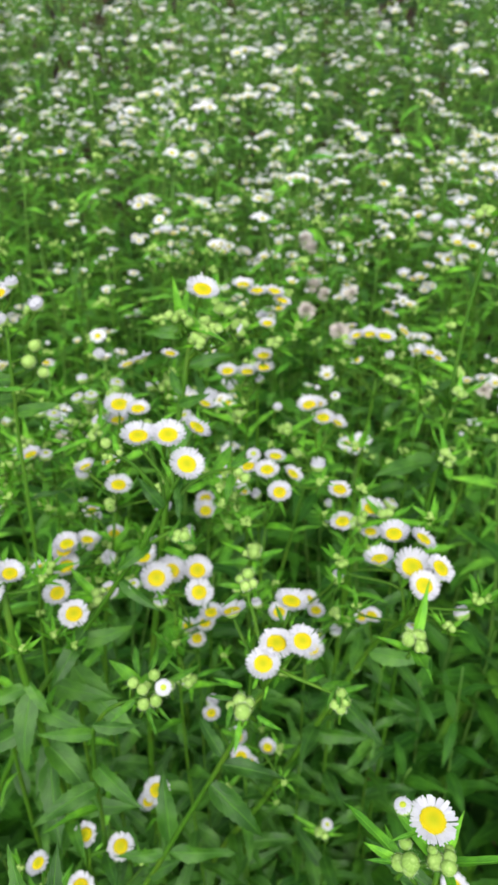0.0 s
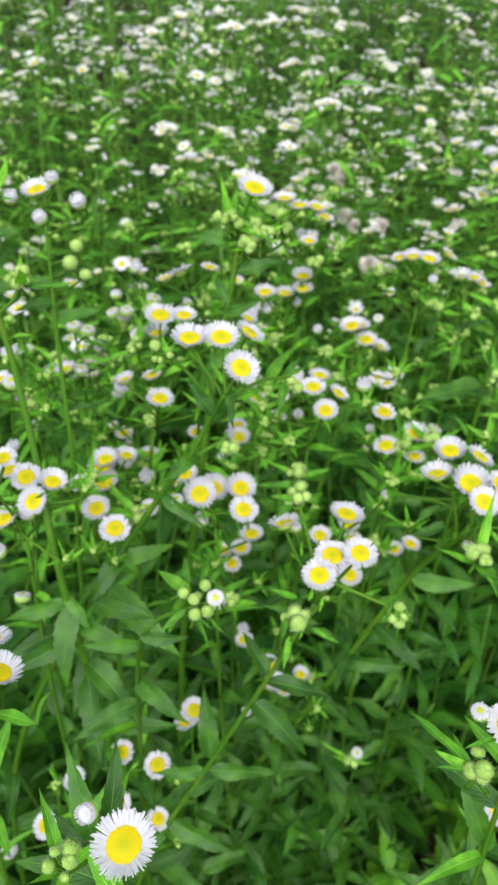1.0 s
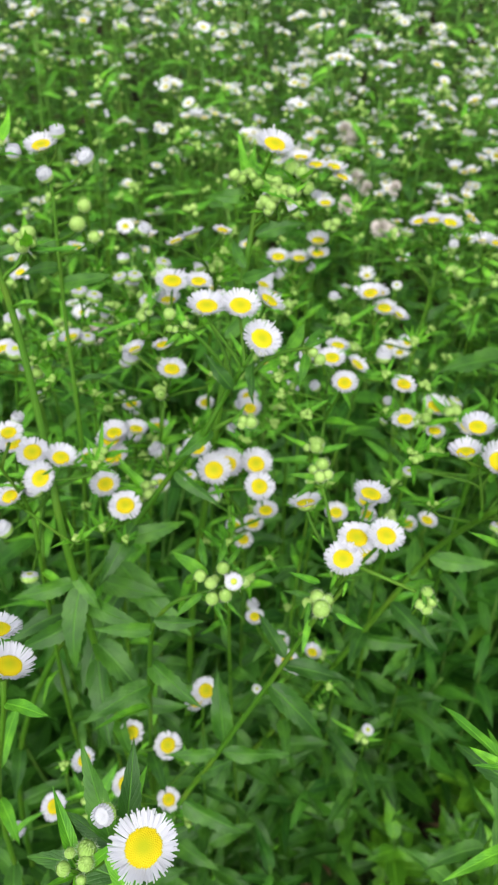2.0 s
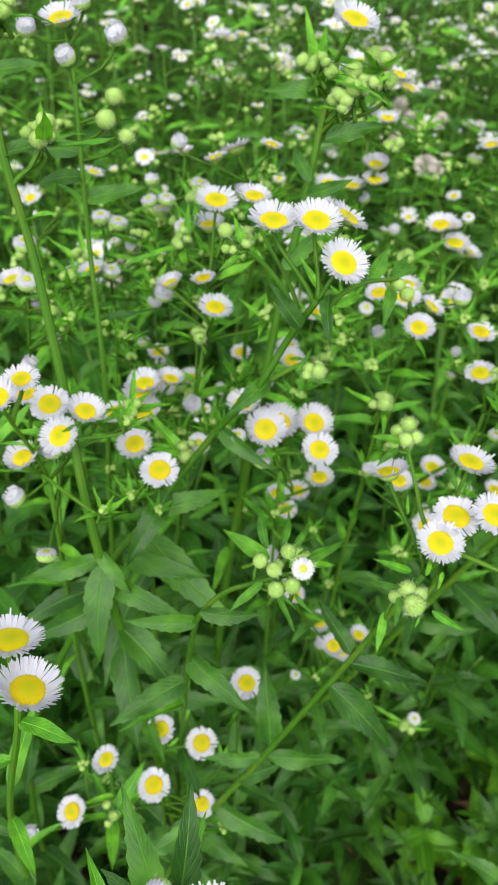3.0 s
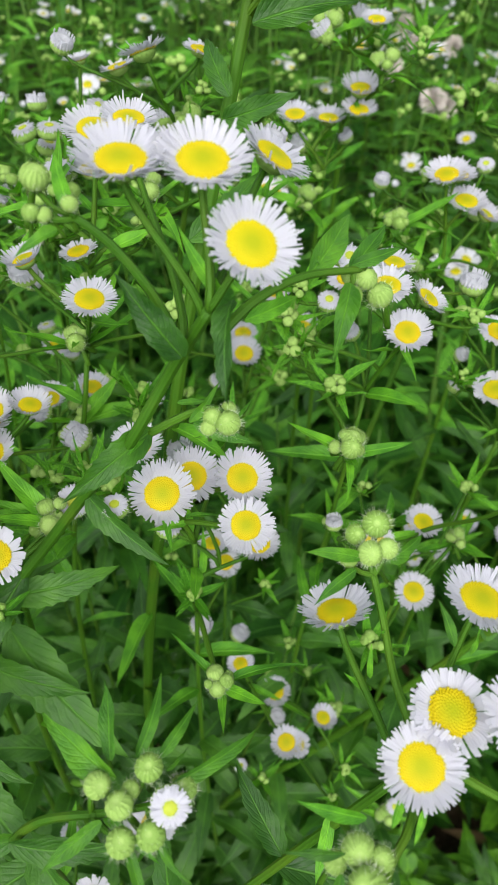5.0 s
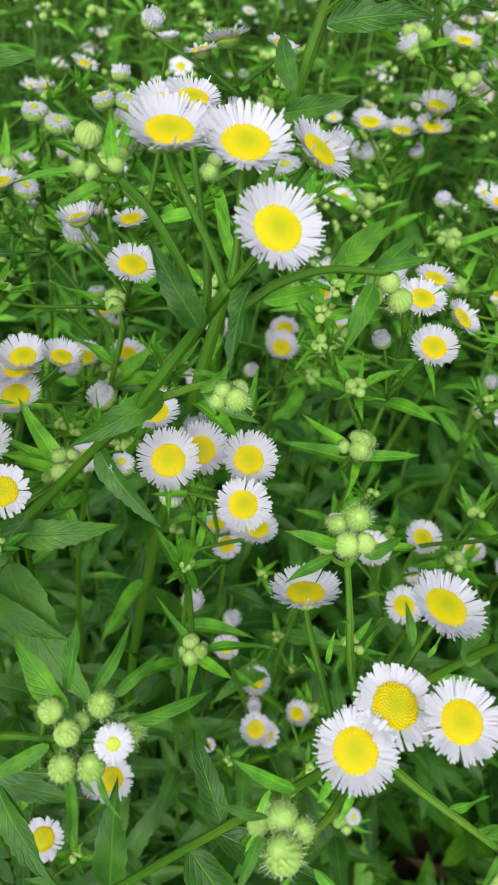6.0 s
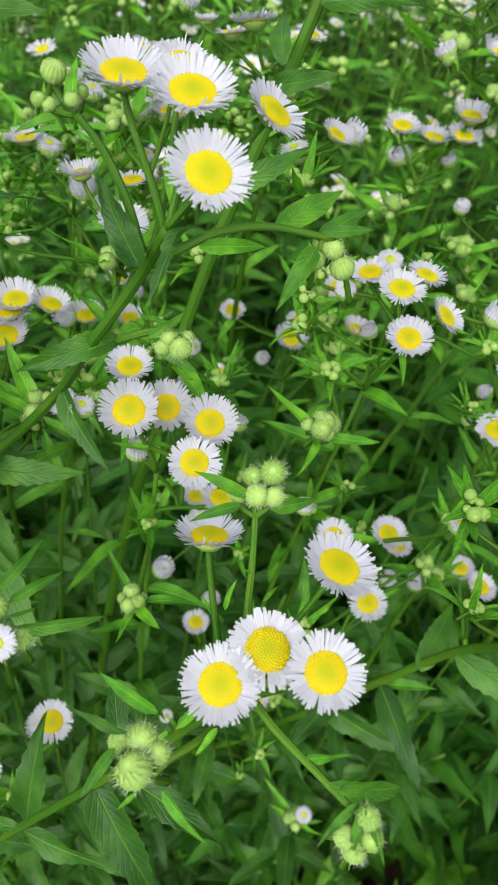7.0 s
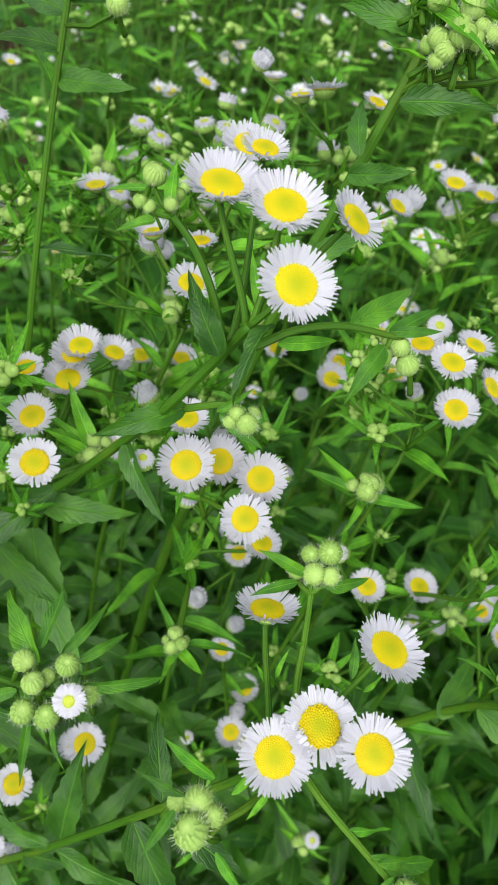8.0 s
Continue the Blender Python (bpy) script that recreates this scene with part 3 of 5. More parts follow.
def fleabane(label, seed, stem, heads, buds=(), branch=None, leaves=(), r=0.0022, gap=0.020, low=0.06, high=0.75, fine=True, young=None, single=()):
    """One fleabane: its stem's line, its heads (place, width, lean), its bud knots (place, width, count), any leaf set by hand and its single buds (place, width, whether white shows)."""
    rng = random.Random(seed)
    plant = tagged(new("fleabane_plant"), label, "wildflower", "fleabane in the meadow")
    plant.location = stem[0]
    lines = [spline(stem, 8)]
    stalk(plant, "stem", lines[0], r * 0.68, r * 0.40, 9 if fine else 5)
    for way in branch or ():
        lines.append(spline(way, 6))
        stalk(plant, "branch", lines[-1], r * 0.36, r * 0.26, 8)
    reach = list(lines)
    for x, y, z, d, lx, ly, *style in heads:
        n = Vector((lx, ly, 1)).normalized()
        line = side_stalk(plant, rng, [lines[0][-7:]] if branch else reach, (x, y, z), n, 0.0008, 0.0006, 6 if fine else 4, 0.2, d)
        reach.append(line[2:7])
        head_at(plant, rng, (x, y, z), d, n, fine, d < 0.0095, *style)
        if fine and not branch and rng.random() < 0.75:
            q = line[1]
            a, long = rng.uniform(0, 6.28), (line[-1] - line[0]).length
            leaf_at(plant, rng, BRACT, q, (math.cos(a), math.sin(a), rng.uniform(0.0, 0.4)), min(rng.uniform(0.010, 0.020), 0.004 + 0.6 * long))
    for x, y, z, d, count, *leafy in buds:
        bud_cluster(plant, rng, reach, (x, y, z), d, count, fine, *leafy)
    for x, y, z, d, *white in single:
        n = Vector((rng.gauss(0, 0.3), rng.gauss(-0.25, 0.25), 1)).normalized()
        foot = Vector((x, y, z)) - n * d * 0.4
        q = min((q for line in reach[:len(lines)] for q in line[-3:]), key=lambda q: (q - foot).length) if branch else joint(rng, reach, foot)[0]
        stalk(plant, "branch", [q, q.lerp(foot, 0.5) - n * 0.12 * (foot - q).length, foot], 0.0006, 0.0005, 6)
        m = Matrix.Translation(Vector((x, y, z)) - plant.location) @ facing(n, rng.uniform(0, 6.28)) @ Matrix.Scale(d, 4)
        if white:
            part("opening_bud", OPENING, plant, m, "white flower bud just opening")
        else:
            part("bud", rng.choice(BUDS), plant, m)
    if fine and len(heads) > 2:
        young_knots(plant, rng, reach, heads, (10 if len(heads) > 3 else 5) if young is None else young)
    stem_leaves(plant, rng, lines[0], low, high, gap, fine)
    for x, y, z, wx, wy, wz, length, *fresh in leaves:
        leaf_at(plant, rng, (FRESH if fresh[0] == 1 else SLIM) if fresh else BROAD if length > 0.022 else WIDE if length > 0.0165 else NARROW, (x, y, z), (wx, wy, wz), length, (0, -0.7, 0.7))
    return plant


# ---- ground ----
s = Shape()
cells = 90
axis = [math.copysign(abs(q) ** 3.2, q) for q in np.linspace(-1, 1, cells + 1)]
vs = []
for gy in axis:
    for gx in axis:
        x, y = 60 * gx, 60 * gy + 0.4
        near = max(0.0, 1 - math.hypot(x, y - 0.5) / 4)
        z = 0.03 * near * noise.noise(Vector((x * 6, y * 6, 0))) + 0.012 * near * noise.noise(Vector((x * 31, y * 31, 2)))
        vs.append((x, y, z - 0.01 + 1.1 * min(1.0, max(0.0, (y - 3.0) / 2.5)) ** 1.5))
fs = [(j * (cells + 1) + i, j * (cells + 1) + i + 1, (j + 1) * (cells + 1) + i + 1, (j + 1) * (cells + 1) + i) for j in range(cells) for i in range(cells)]
s.add(vs, fs, 0, [(q[0], q[1]) for q in vs])
ground = new("ground", s.mesh("ground", [SOIL]))
tagged(ground, "dark crumbly soil under the meadow plants", "ground", kind="structure")

# ---- the plants in front ----
WHITE = "tall fleabane with white-rayed yellow flower heads on branching green stems"
fleabane("leaning fleabane with broad white flower heads above hairy green buds", 1,
         [(-0.2, 0.2, -0.01), (-0.165, 0.212, 0.36), (-0.110, 0.2265, 0.522), (-0.0867, 0.2387, 0.560), (-0.0700, 0.2475, 0.583), (-0.0575, 0.2490, 0.6035), (-0.0439, 0.2415, 0.6303), (-0.0349, 0.2443, 0.6482), (-0.0273, 0.2414, 0.6649)],
         [(-0.021, 0.242, 0.677, 0.0150, 0.36, -0.45, 4), (-0.029, 0.252, 0.684, 0.0152, 0.10, -0.22, 0), (-0.041, 0.251, 0.684, 0.0150, 0.05, -0.10, 0),
          (-0.019, 0.266, 0.678, 0.0136, 0.60, 0.08, 1), (-0.0482, 0.2901, 0.6711, 0.0120, 0.1, -0.05)],
         [],
         [[(-0.0325, 0.2421, 0.6574), (-0.0372, 0.2445, 0.6658), (-0.0428, 0.2464, 0.6724), (-0.0478, 0.2469, 0.6766)],
          [(-0.0257, 0.2403, 0.6611), (-0.0201, 0.2464, 0.6638), (-0.0125, 0.2532, 0.6639), (-0.0021, 0.2602, 0.661)],
          [(-0.0402, 0.2455, 0.6301), (-0.0341, 0.2467, 0.6339), (-0.0299, 0.2472, 0.6361), (-0.0266, 0.2471, 0.6366)]],
         [(-0.0317, 0.2395, 0.6564, -0.57, 0.02, 0.82, 0.0175), (-0.0257, 0.2442, 0.6657, -0.63, 0.24, 0.74, 0.0131), (-0.0239, 0.2432, 0.6658, -0.13, -0.99, -0.05, 0.0176),
          (-0.0398, 0.246, 0.6305, -0.52, -0.85, 0.08, 0.0231), (-0.0412, 0.2452, 0.6302, -0.12, -0.96, 0.25, 0.0076), (-0.0218, 0.2427, 0.6623, 0.78, 0.63, -0.04, 0.0164),
          (-0.0119, 0.2534, 0.664, 0.46, 0.89, 0.09, 0.0215, 1), (-0.0046, 0.2586, 0.6615, 0.52, 0.80, 0.29, 0.0145, 1), (-0.0044, 0.2594, 0.6622, 0.93, 0.32, 0.20, 0.0106, 1),
          (-0.0043, 0.257, 0.6601, -0.14, -0.94, -0.31, 0.0146, 1), (-0.0101, 0.256, 0.6644, -0.33, 0.84, 0.43, 0.0039, 1), (-0.0483, 0.2466, 0.6778, -0.46, 0.75, 0.48, 0.0114),
          (-0.0501, 0.2443, 0.6762, -0.73, -0.68, -0.09, 0.0080, 1), (-0.032, 0.2443, 0.6354, 0.66, 0.64, 0.40, 0.0099, 1), (-0.0312, 0.2443, 0.6352, 0.95, -0.29, -0.13, 0.0128, 1),
          (-0.0342, 0.2454, 0.6394, 0.98, 0.17, -0.07, 0.0060, 1), (-0.0269, 0.2476, 0.6675, -0.17, 0.93, 0.33, 0.0054), (-0.0575, 0.2490, 0.6035, 0.6, -0.6, -0.1, 0.026),
          (-0.0765, 0.2442, 0.574, -0.3, -0.7, -0.2, 0.034), (-0.0960, 0.2338, 0.545, 0.85, -0.4, 0.1, 0.038), (-0.1060, 0.2285, 0.528, -0.7, -0.4, 0.2, 0.036), (-0.0820, 0.2412, 0.567, 0.85, 0.1, 0.1, 0.030)], r=0.0026, gap=0.035, low=0.1, high=0.45, young=0,
         single=[(-0.0545, 0.2513, 0.6804, 0.0046), (-0.054, 0.2454, 0.678, 0.0028), (-0.0521, 0.2455, 0.6776, 0.0025), (-0.0483, 0.2466, 0.6791, 0.0027), (-0.049, 0.2508, 0.6787, 0.0027),
                 (0.0012, 0.2581, 0.6572, 0.0049), (-0.0038, 0.2605, 0.6595, 0.0044), (-0.0040, 0.2564, 0.658, 0.0042), (-0.0015, 0.2595, 0.6595, 0.0042),
                 (-0.0277, 0.2454, 0.6361, 0.0038), (-0.0246, 0.2443, 0.6359, 0.0050), (-0.0283, 0.2437, 0.6349, 0.0033), (-0.0249, 0.2485, 0.6354, 0.0031)])
fleabane("tall fleabane with a single white flower head above dense green buds", 59,
         [(-0.08, 0.262, -0.01), (-0.075, 0.265, 0.2), (-0.0600, 0.272, 0.45), (-0.0460, 0.283, 0.57), (-0.0390, 0.2925, 0.62), (-0.0315, 0.3075, 0.66), (-0.0235, 0.3240, 0.702)],
         [(-0.019, 0.32, 0.716, 0.0164, 0.25, -0.25)],
         [(-0.0298, 0.3169, 0.7064, 0.0056, 7), (-0.0155, 0.315, 0.7010, 0.0056, 8), (-0.0095, 0.3232, 0.7063, 0.0052, 7), (-0.0217, 0.3127, 0.6976, 0.0048, 6), (-0.0060, 0.3230, 0.6990, 0.0050, 5, 0.5)], None,
         [(-0.0250, 0.3210, 0.694, -1, -0.25, 0.1, 0.024), (-0.0256, 0.3094, 0.6824, 0.8, 0.1, 0.3, 0.022), (-0.0307, 0.3013, 0.6665, 0.7, -0.4, 0.4, 0.018),
          (-0.0296, 0.3033, 0.6706, -0.5, 0.6, 0.5, 0.018), (-0.038, 0.2952, 0.6409, 0.7, 0.5, 0.4, 0.026)], r=0.0034, gap=0.030, low=0.1, high=0.62)
fleabane("fleabane with three broad white flower heads and round green buds", 2,
         [(-0.11, 0.165, -0.01), (-0.0902, 0.1614, 0.3045), (-0.0657, 0.1672, 0.4232), (-0.036, 0.1762, 0.496), (-0.0086, 0.1873, 0.5545), (0.0098, 0.1933, 0.6004)],
         [(0.01, 0.189, 0.622, 0.0140, -0.05, -0.25, 4), (0.015, 0.197, 0.624, 0.0148, 0.05, -0.1, 3), (0.025, 0.196, 0.627, 0.0140, 0.1, -0.25, 1),
          (0.021, 0.215, 0.628, 0.0148, 0.16, 0.16, 4), (-0.003, 0.213, 0.624, 0.0134, -0.25, 0.45, 0)],
         [],
         [[(0.0122, 0.2012, 0.6059), (0.0085, 0.2077, 0.612), (0.0059, 0.214, 0.6192), (0.0033, 0.2197, 0.6259)],
          [(0.0146, 0.1924, 0.6151), (0.0212, 0.1884, 0.6157), (0.0296, 0.1855, 0.6141), (0.0369, 0.1833, 0.6121)],
          [(0.0113, 0.1866, 0.6096), (0.0091, 0.1818, 0.6114), (0.0067, 0.1779, 0.6125), (0.0053, 0.1743, 0.6125)]],
         [(-0.0137, 0.1847, 0.5428, 0.75, -0.46, -0.40, 0.036), (-0.034, 0.1764, 0.4969, 1.00, -0.03, -0.04, 0.034), (-0.036, 0.1762, 0.497, -0.97, -0.18, -0.10, 0.026),
          (-0.0329, 0.1775, 0.5039, -0.10, 0.42, 0.88, 0.036), (-0.0086, 0.1873, 0.5545, 0.98, -0.12, -0.06, 0.030), (-0.0076, 0.1884, 0.5584, -0.55, 0.59, 0.59, 0.022),
          (0.0006, 0.1923, 0.5798, -0.15, -0.90, -0.30, 0.014), (-0.0444, 0.1733, 0.4799, 0.67, 0.02, 0.70, 0.022), (-0.0536, 0.1708, 0.4547, 0.8, -0.4, -0.1, 0.036),
          (-0.0585, 0.1685, 0.4435, -0.7, -0.5, 0.0, 0.036), (0.0009, 0.2212, 0.6289, -0.81, -0.22, 0.55, 0.0118, 1), (0, 0.2195, 0.6277, -0.72, -0.69, 0.09, 0.0103, 1),
          (0.0055, 0.2213, 0.6281, 0.80, 0.59, -0.03, 0.0113, 1), (0.0064, 0.2131, 0.6184, -0.58, -0.61, 0.54, 0.0028), (0.0046, 0.2052, 0.6108, -0.81, 0.03, 0.59, 0.0068),
          (0.0042, 0.2068, 0.6122, -0.10, 0.50, 0.86, 0.0063), (0.0102, 0.2106, 0.6141, 0.33, 0.92, 0.20, 0.0051), (0.0172, 0.2092, 0.6221, -0.26, 0.79, 0.56, 0.0081, 1),
          (0.0204, 0.209, 0.6199, 0.50, 0.85, 0.18, 0.0062), (0.0267, 0.1861, 0.6152, 0.90, 0.43, -0.09, 0.0097), (0.0324, 0.1845, 0.614, 0.92, 0.33, -0.22, 0.0172, 1),
          (0.0386, 0.1838, 0.6145, -0.05, -0.90, -0.30, 0.0105, 2), (0.0372, 0.1836, 0.6140, -0.45, -0.85, -0.30, 0.0090, 2), (0.0402, 0.1836, 0.6140, 0.45, -0.85, -0.35, 0.0080, 2), (0.0391, 0.1836, 0.6132, 0.53, -0.84, 0.09, 0.0058, 1), (0.034, 0.1845, 0.6137, 0.87, 0.44, -0.23, 0.0095, 1),
          (0.0021, 0.1823, 0.6172, -0.88, -0.05, 0.47, 0.0121), (-0.0011, 0.1774, 0.6164, -0.90, -0.18, 0.39, 0.0110), (-0.0017, 0.1748, 0.6157, -0.17, -0.98, -0.08, 0.0092, 1),
          (0.0078, 0.1732, 0.6123, 0.86, -0.42, -0.30, 0.0115), (0.0042, 0.171, 0.6126, -0.41, -0.91, -0.03, 0.0039), (0.006, 0.1814, 0.6169, 0.37, 0.92, 0.10, 0.0089),
          (0.0119, 0.1853, 0.6137, -0.24, -0.93, -0.29, 0.0059)], r=0.0024, gap=0.040, high=0.42, young=0,
         single=[(0.0013, 0.1787, 0.6134, 0.0055), (-0.0021, 0.177, 0.6125, 0.0038), (0.0048, 0.1778, 0.6134, 0.0041), (0.0025, 0.1736, 0.6141, 0.0064), (0.0022, 0.1768, 0.6118, 0.0035),
                 (0.0033, 0.2271, 0.6309, 0.0052), (0.0023, 0.2219, 0.6294, 0.0047), (-0.0012, 0.2218, 0.6275, 0.0035), (-0.0001, 0.2258, 0.6292, 0.0040), (0.0053, 0.223, 0.6296, 0.0040),
                 (0.0397, 0.1827, 0.6134, 0.0042), (0.0414, 0.1806, 0.6111, 0.0042), (0.0373, 0.1793, 0.611, 0.0040), (0.0395, 0.1783, 0.6097, 0.0042)])
fleabane("leafy fleabane shoot with a knot of hairy green buds", 3,
         [(-0.075, 0.215, -0.01), (-0.0748, 0.1985, 0.385), (-0.0681, 0.191, 0.5032), (-0.0605, 0.1823, 0.5754), (-0.0562, 0.1811, 0.593), (-0.0495, 0.1817, 0.6028), (-0.0401, 0.1818, 0.6086)],
         [(-0.0278, 0.1815, 0.6168, 0.0072, 0.15, -0.55)], [], None,
         [(-0.0373, 0.1856, 0.6149, -0.89, 0.44, 0.25, 0.0175, 1), (-0.0384, 0.1879, 0.6161, -0.17, 0.85, 0.35, 0.0132, 1), (-0.0343, 0.1887, 0.6161, 0.33, 0.88, 0.30, 0.0145, 2),
          (-0.0305, 0.1890, 0.6163, 0.50, 0.82, 0.20, 0.0115, 2), (-0.0294, 0.1874, 0.6152, 0.57, 0.64, -0.3, 0.0056, 2), (-0.0282, 0.1860, 0.6135, 0.86, 0.48, 0.0, 0.0178, 2),
          (-0.0345, 0.1776, 0.6088, 0.40, -0.85, -0.20, 0.0120, 2), (-0.0298, 0.1788, 0.6086, 0.52, -0.80, -0.10, 0.0085, 2), (-0.039, 0.1803, 0.6106, -0.75, -0.59, -0.20, 0.0130, 1),
          (-0.0571, 0.1792, 0.5951, 0.97, -0.17, -0.08, 0.019), (-0.0583, 0.1818, 0.5852, -0.8, -0.3, 0.3, 0.024), (-0.0629, 0.1863, 0.5537, 0.6, -0.6, 0.1, 0.030),
          (-0.0652, 0.1875, 0.5339, -0.6, -0.5, 0.2, 0.032)], r=0.0018, gap=0.026, high=0.52,
         single=[(-0.0398, 0.1843, 0.6155, 0.0045), (-0.0359, 0.1817, 0.6153, 0.0046), (-0.0351, 0.1771, 0.6125, 0.0048), (-0.0306, 0.1784, 0.6129, 0.0048), (-0.032, 0.1872, 0.6167, 0.0047),
                 (-0.0265, 0.1859, 0.6121, 0.0046), (-0.0347, 0.1846, 0.6136, 0.0032)])
fleabane(WHITE, 4, [(-0.03, 0.27, -0.01), (-0.0361, 0.2552, 0.4037), (-0.0348, 0.2575, 0.5737)],
         [(-0.041, 0.253, 0.6, 0.0162, 0.15, -0.50), (-0.0356, 0.2635, 0.5939, 0.0150, 0.2, -0.40), (-0.023, 0.264, 0.594, 0.0154, 0.2, -0.40),
          (-0.021, 0.25, 0.594, 0.0146, 0.15, -0.42), (-0.0507, 0.2469, 0.6032, 0.0071, 0, 0), (-0.0501, 0.2703, 0.5964, 0.0136, 0, -0.1), (-0.018, 0.2679, 0.559, 0.0130, 0, 0)],
         [(-0.0246, 0.2253, 0.5638, 0.0042, 5)], None, (), r=0.0017, gap=0.026)
fleabane(WHITE, 5, [(-0.01, 0.27, -0.01), (-0.0022, 0.2843, 0.4021), (0.0098, 0.3046, 0.5867)],
         [(0.017, 0.301, 0.613, 0.0133, 0, -0.35), (0.0106, 0.3072, 0.6228, 0.0139, 0, -0.1), (0.0242, 0.3177, 0.6117, 0.0125, 0.6, 0),
          (0.015, 0.3298, 0.6142, 0.0129, 0.1, 0.1), (0.001, 0.311, 0.6217, 0.0123, -0.2, 0), (-0.0038, 0.3068, 0.6178, 0.0068, 0, -0.3)],
         [(0.0037, 0.2784, 0.5958, 0.0052, 6), (-0.0144, 0.3251, 0.5995, 0.0050, 3)], None, (), r=0.0017, gap=0.026)
fleabane(WHITE, 6, [(-0.1, 0.27, -0.01), (-0.0849, 0.2737, 0.4566), (-0.0682, 0.2978, 0.6021)],
         [(-0.064, 0.321, 0.653, 0.0172, 0.1, -0.15), (-0.0678, 0.328, 0.6385, 0.0132, 0, 0), (-0.062, 0.289, 0.627, 0.0143, 0.15, -0.1),
          (-0.0797, 0.2985, 0.6303, 0.0113, -0.3, 0.1), (-0.0682, 0.3057, 0.6284, 0.0109, -0.2, 0.1), (-0.0229, 0.3421, 0.64, 0.0105, 0.4, 0)],
         [(-0.0765, 0.3149, 0.6425, 0.0056, 5), (-0.0681, 0.2947, 0.6127, 0.005, 4), (-0.0538, 0.3298, 0.6351, 0.005, 4)], None, (), r=0.0018, gap=0.026)
fleabane(WHITE, 7, [(0.005, 0.47, -0.01), (-0.0048, 0.4242, 0.4041), (-0.0036, 0.4224, 0.5905)],
         [(-0.016, 0.428, 0.609, 0.0151, 0, -0.1), (-0.0033, 0.4309, 0.6069, 0.0144, 0, 0), (0.0076, 0.4317, 0.6181, 0.0154, 0, -0.1), (0.0076, 0.4275, 0.6122, 0.0143, 0, -0.1)],
         [(-0.0093, 0.4117, 0.587, 0.0055, 5)], None, (), gap=0.026)
fleabane(WHITE, 8, [(0.02, 0.49, -0.01), (0.0047, 0.4436, 0.4038), (0.0026, 0.4398, 0.6276)],
         [(-0.0055, 0.4357, 0.6661, 0.0147, 0, 0), (0.0033, 0.4345, 0.6626, 0.0140, 0, 0), (0.0139, 0.4437, 0.6581, 0.0143, 0.2, 0), (0.0099, 0.4312, 0.6421, 0.0119, 0, -0.1),
          (0.0189, 0.4394, 0.6538, 0.0130, 0.3, 0)],
         [(0.0148, 0.428, 0.6316, 0.0055, 5), (-0.0068, 0.4317, 0.642, 0.0055, 5)], None, (), gap=0.026)
fleabane(WHITE, 9, [(0, 0.33, -0.01), (0.0068, 0.3318, 0.4022), (0.0283, 0.3601, 0.5407), (0.0425, 0.3812, 0.5796)],
         [(0.0352, 0.3813, 0.6136, 0.0153, -0.2, -0.1), (0.044, 0.382, 0.604, 0.0151, 0, -0.1), (0.0536, 0.388, 0.5957, 0.0124, 0.5, 0), (0.0401, 0.3865, 0.6114, 0.0134, 0.1, 0)],
         [(0.0212, 0.3792, 0.6007, 0.0052, 6), (0.0289, 0.3736, 0.5853, 0.005, 4)], None, (), gap=0.026)
fleabane(WHITE, 10, [(-0.03, 0.4, -0.01), (-0.0339, 0.3816, 0.3043), (-0.0299, 0.3794, 0.5045)],
         [(-0.0194, 0.3937, 0.5524, 0.0128, 0, -0.2), (-0.0304, 0.3784, 0.5311, 0.0152, 0.1, -0.3), (-0.0323, 0.3987, 0.5246, 0.0140, 0, -0.1), (-0.0579, 0.3775, 0.5355, 0.0120, 0, -0.2),
          (-0.0065, 0.3911, 0.5373, 0.0135, 0.2, 0.1)],
         [(-0.0115, 0.3753, 0.5382, 0.005, 4)], None, (), gap=0.026)
fleabane(WHITE, 11, [(0.06, 0.34, -0.01), (0.0562, 0.3267, 0.3992), (0.0614, 0.3236, 0.5488)],
         [(0.051, 0.33, 0.591, 0.0143, 0.1, -0.1), (0.07, 0.331, 0.576, 0.0164, 0.1, -0.1), (0.053, 0.321, 0.575, 0.0150, -0.2, -0.1),
          (0.084, 0.3167, 0.5749, 0.0136, 0.3, -0.1), (0.0689, 0.3188, 0.5697, 0.0126, 0, 0)],
         [(0.0621, 0.3197, 0.5801, 0.0056, 5), (0.0773, 0.321, 0.5828, 0.005, 3)], None, (), gap=0.026)
fleabane("leaning fleabane with a dense knot of white flower heads and buds", 12,
         [(-0.06, 0.278, -0.01), (-0.035, 0.275, 0.24), (0.010, 0.2729, 0.366), (0.030, 0.2716, 0.4236), (0.050, 0.2703, 0.4816), (0.068, 0.267, 0.536), (0.0769, 0.232, 0.6056)],
         [(0.0681, 0.2568, 0.6263, 0.0145, -0.1, -0.1), (0.0734, 0.2373, 0.6255, 0.0176, 0.05, -0.3), (0.0592, 0.2375, 0.6298, 0.0140, -0.2, 0.2),
          (0.0843, 0.2338, 0.6285, 0.0140, 0.5, -0.2), (0.0764, 0.2256, 0.6266, 0.0140, 0.1, -0.45), (0.0813, 0.2559, 0.6244, 0.0140, 0.5, 0.1)],
         [(0.0672, 0.1926, 0.6338, 0.0052, 7)], None,
         [(0.066, 0.267, 0.53, 0.9, -0.4, 0.1, 0.034), (0.052, 0.269, 0.487, 0.5, -0.7, 0.1, 0.040), (0.060, 0.268, 0.51, 0.2, 0.9, 0.4, 0.03), (0.040, 0.27, 0.45, 0.8, -0.3, 0.2, 0.036),
          (0.030, 0.27, 0.42, -0.4, -0.8, 0.3, 0.036)], r=0.0032, gap=0.030, low=0.1, high=0.5)
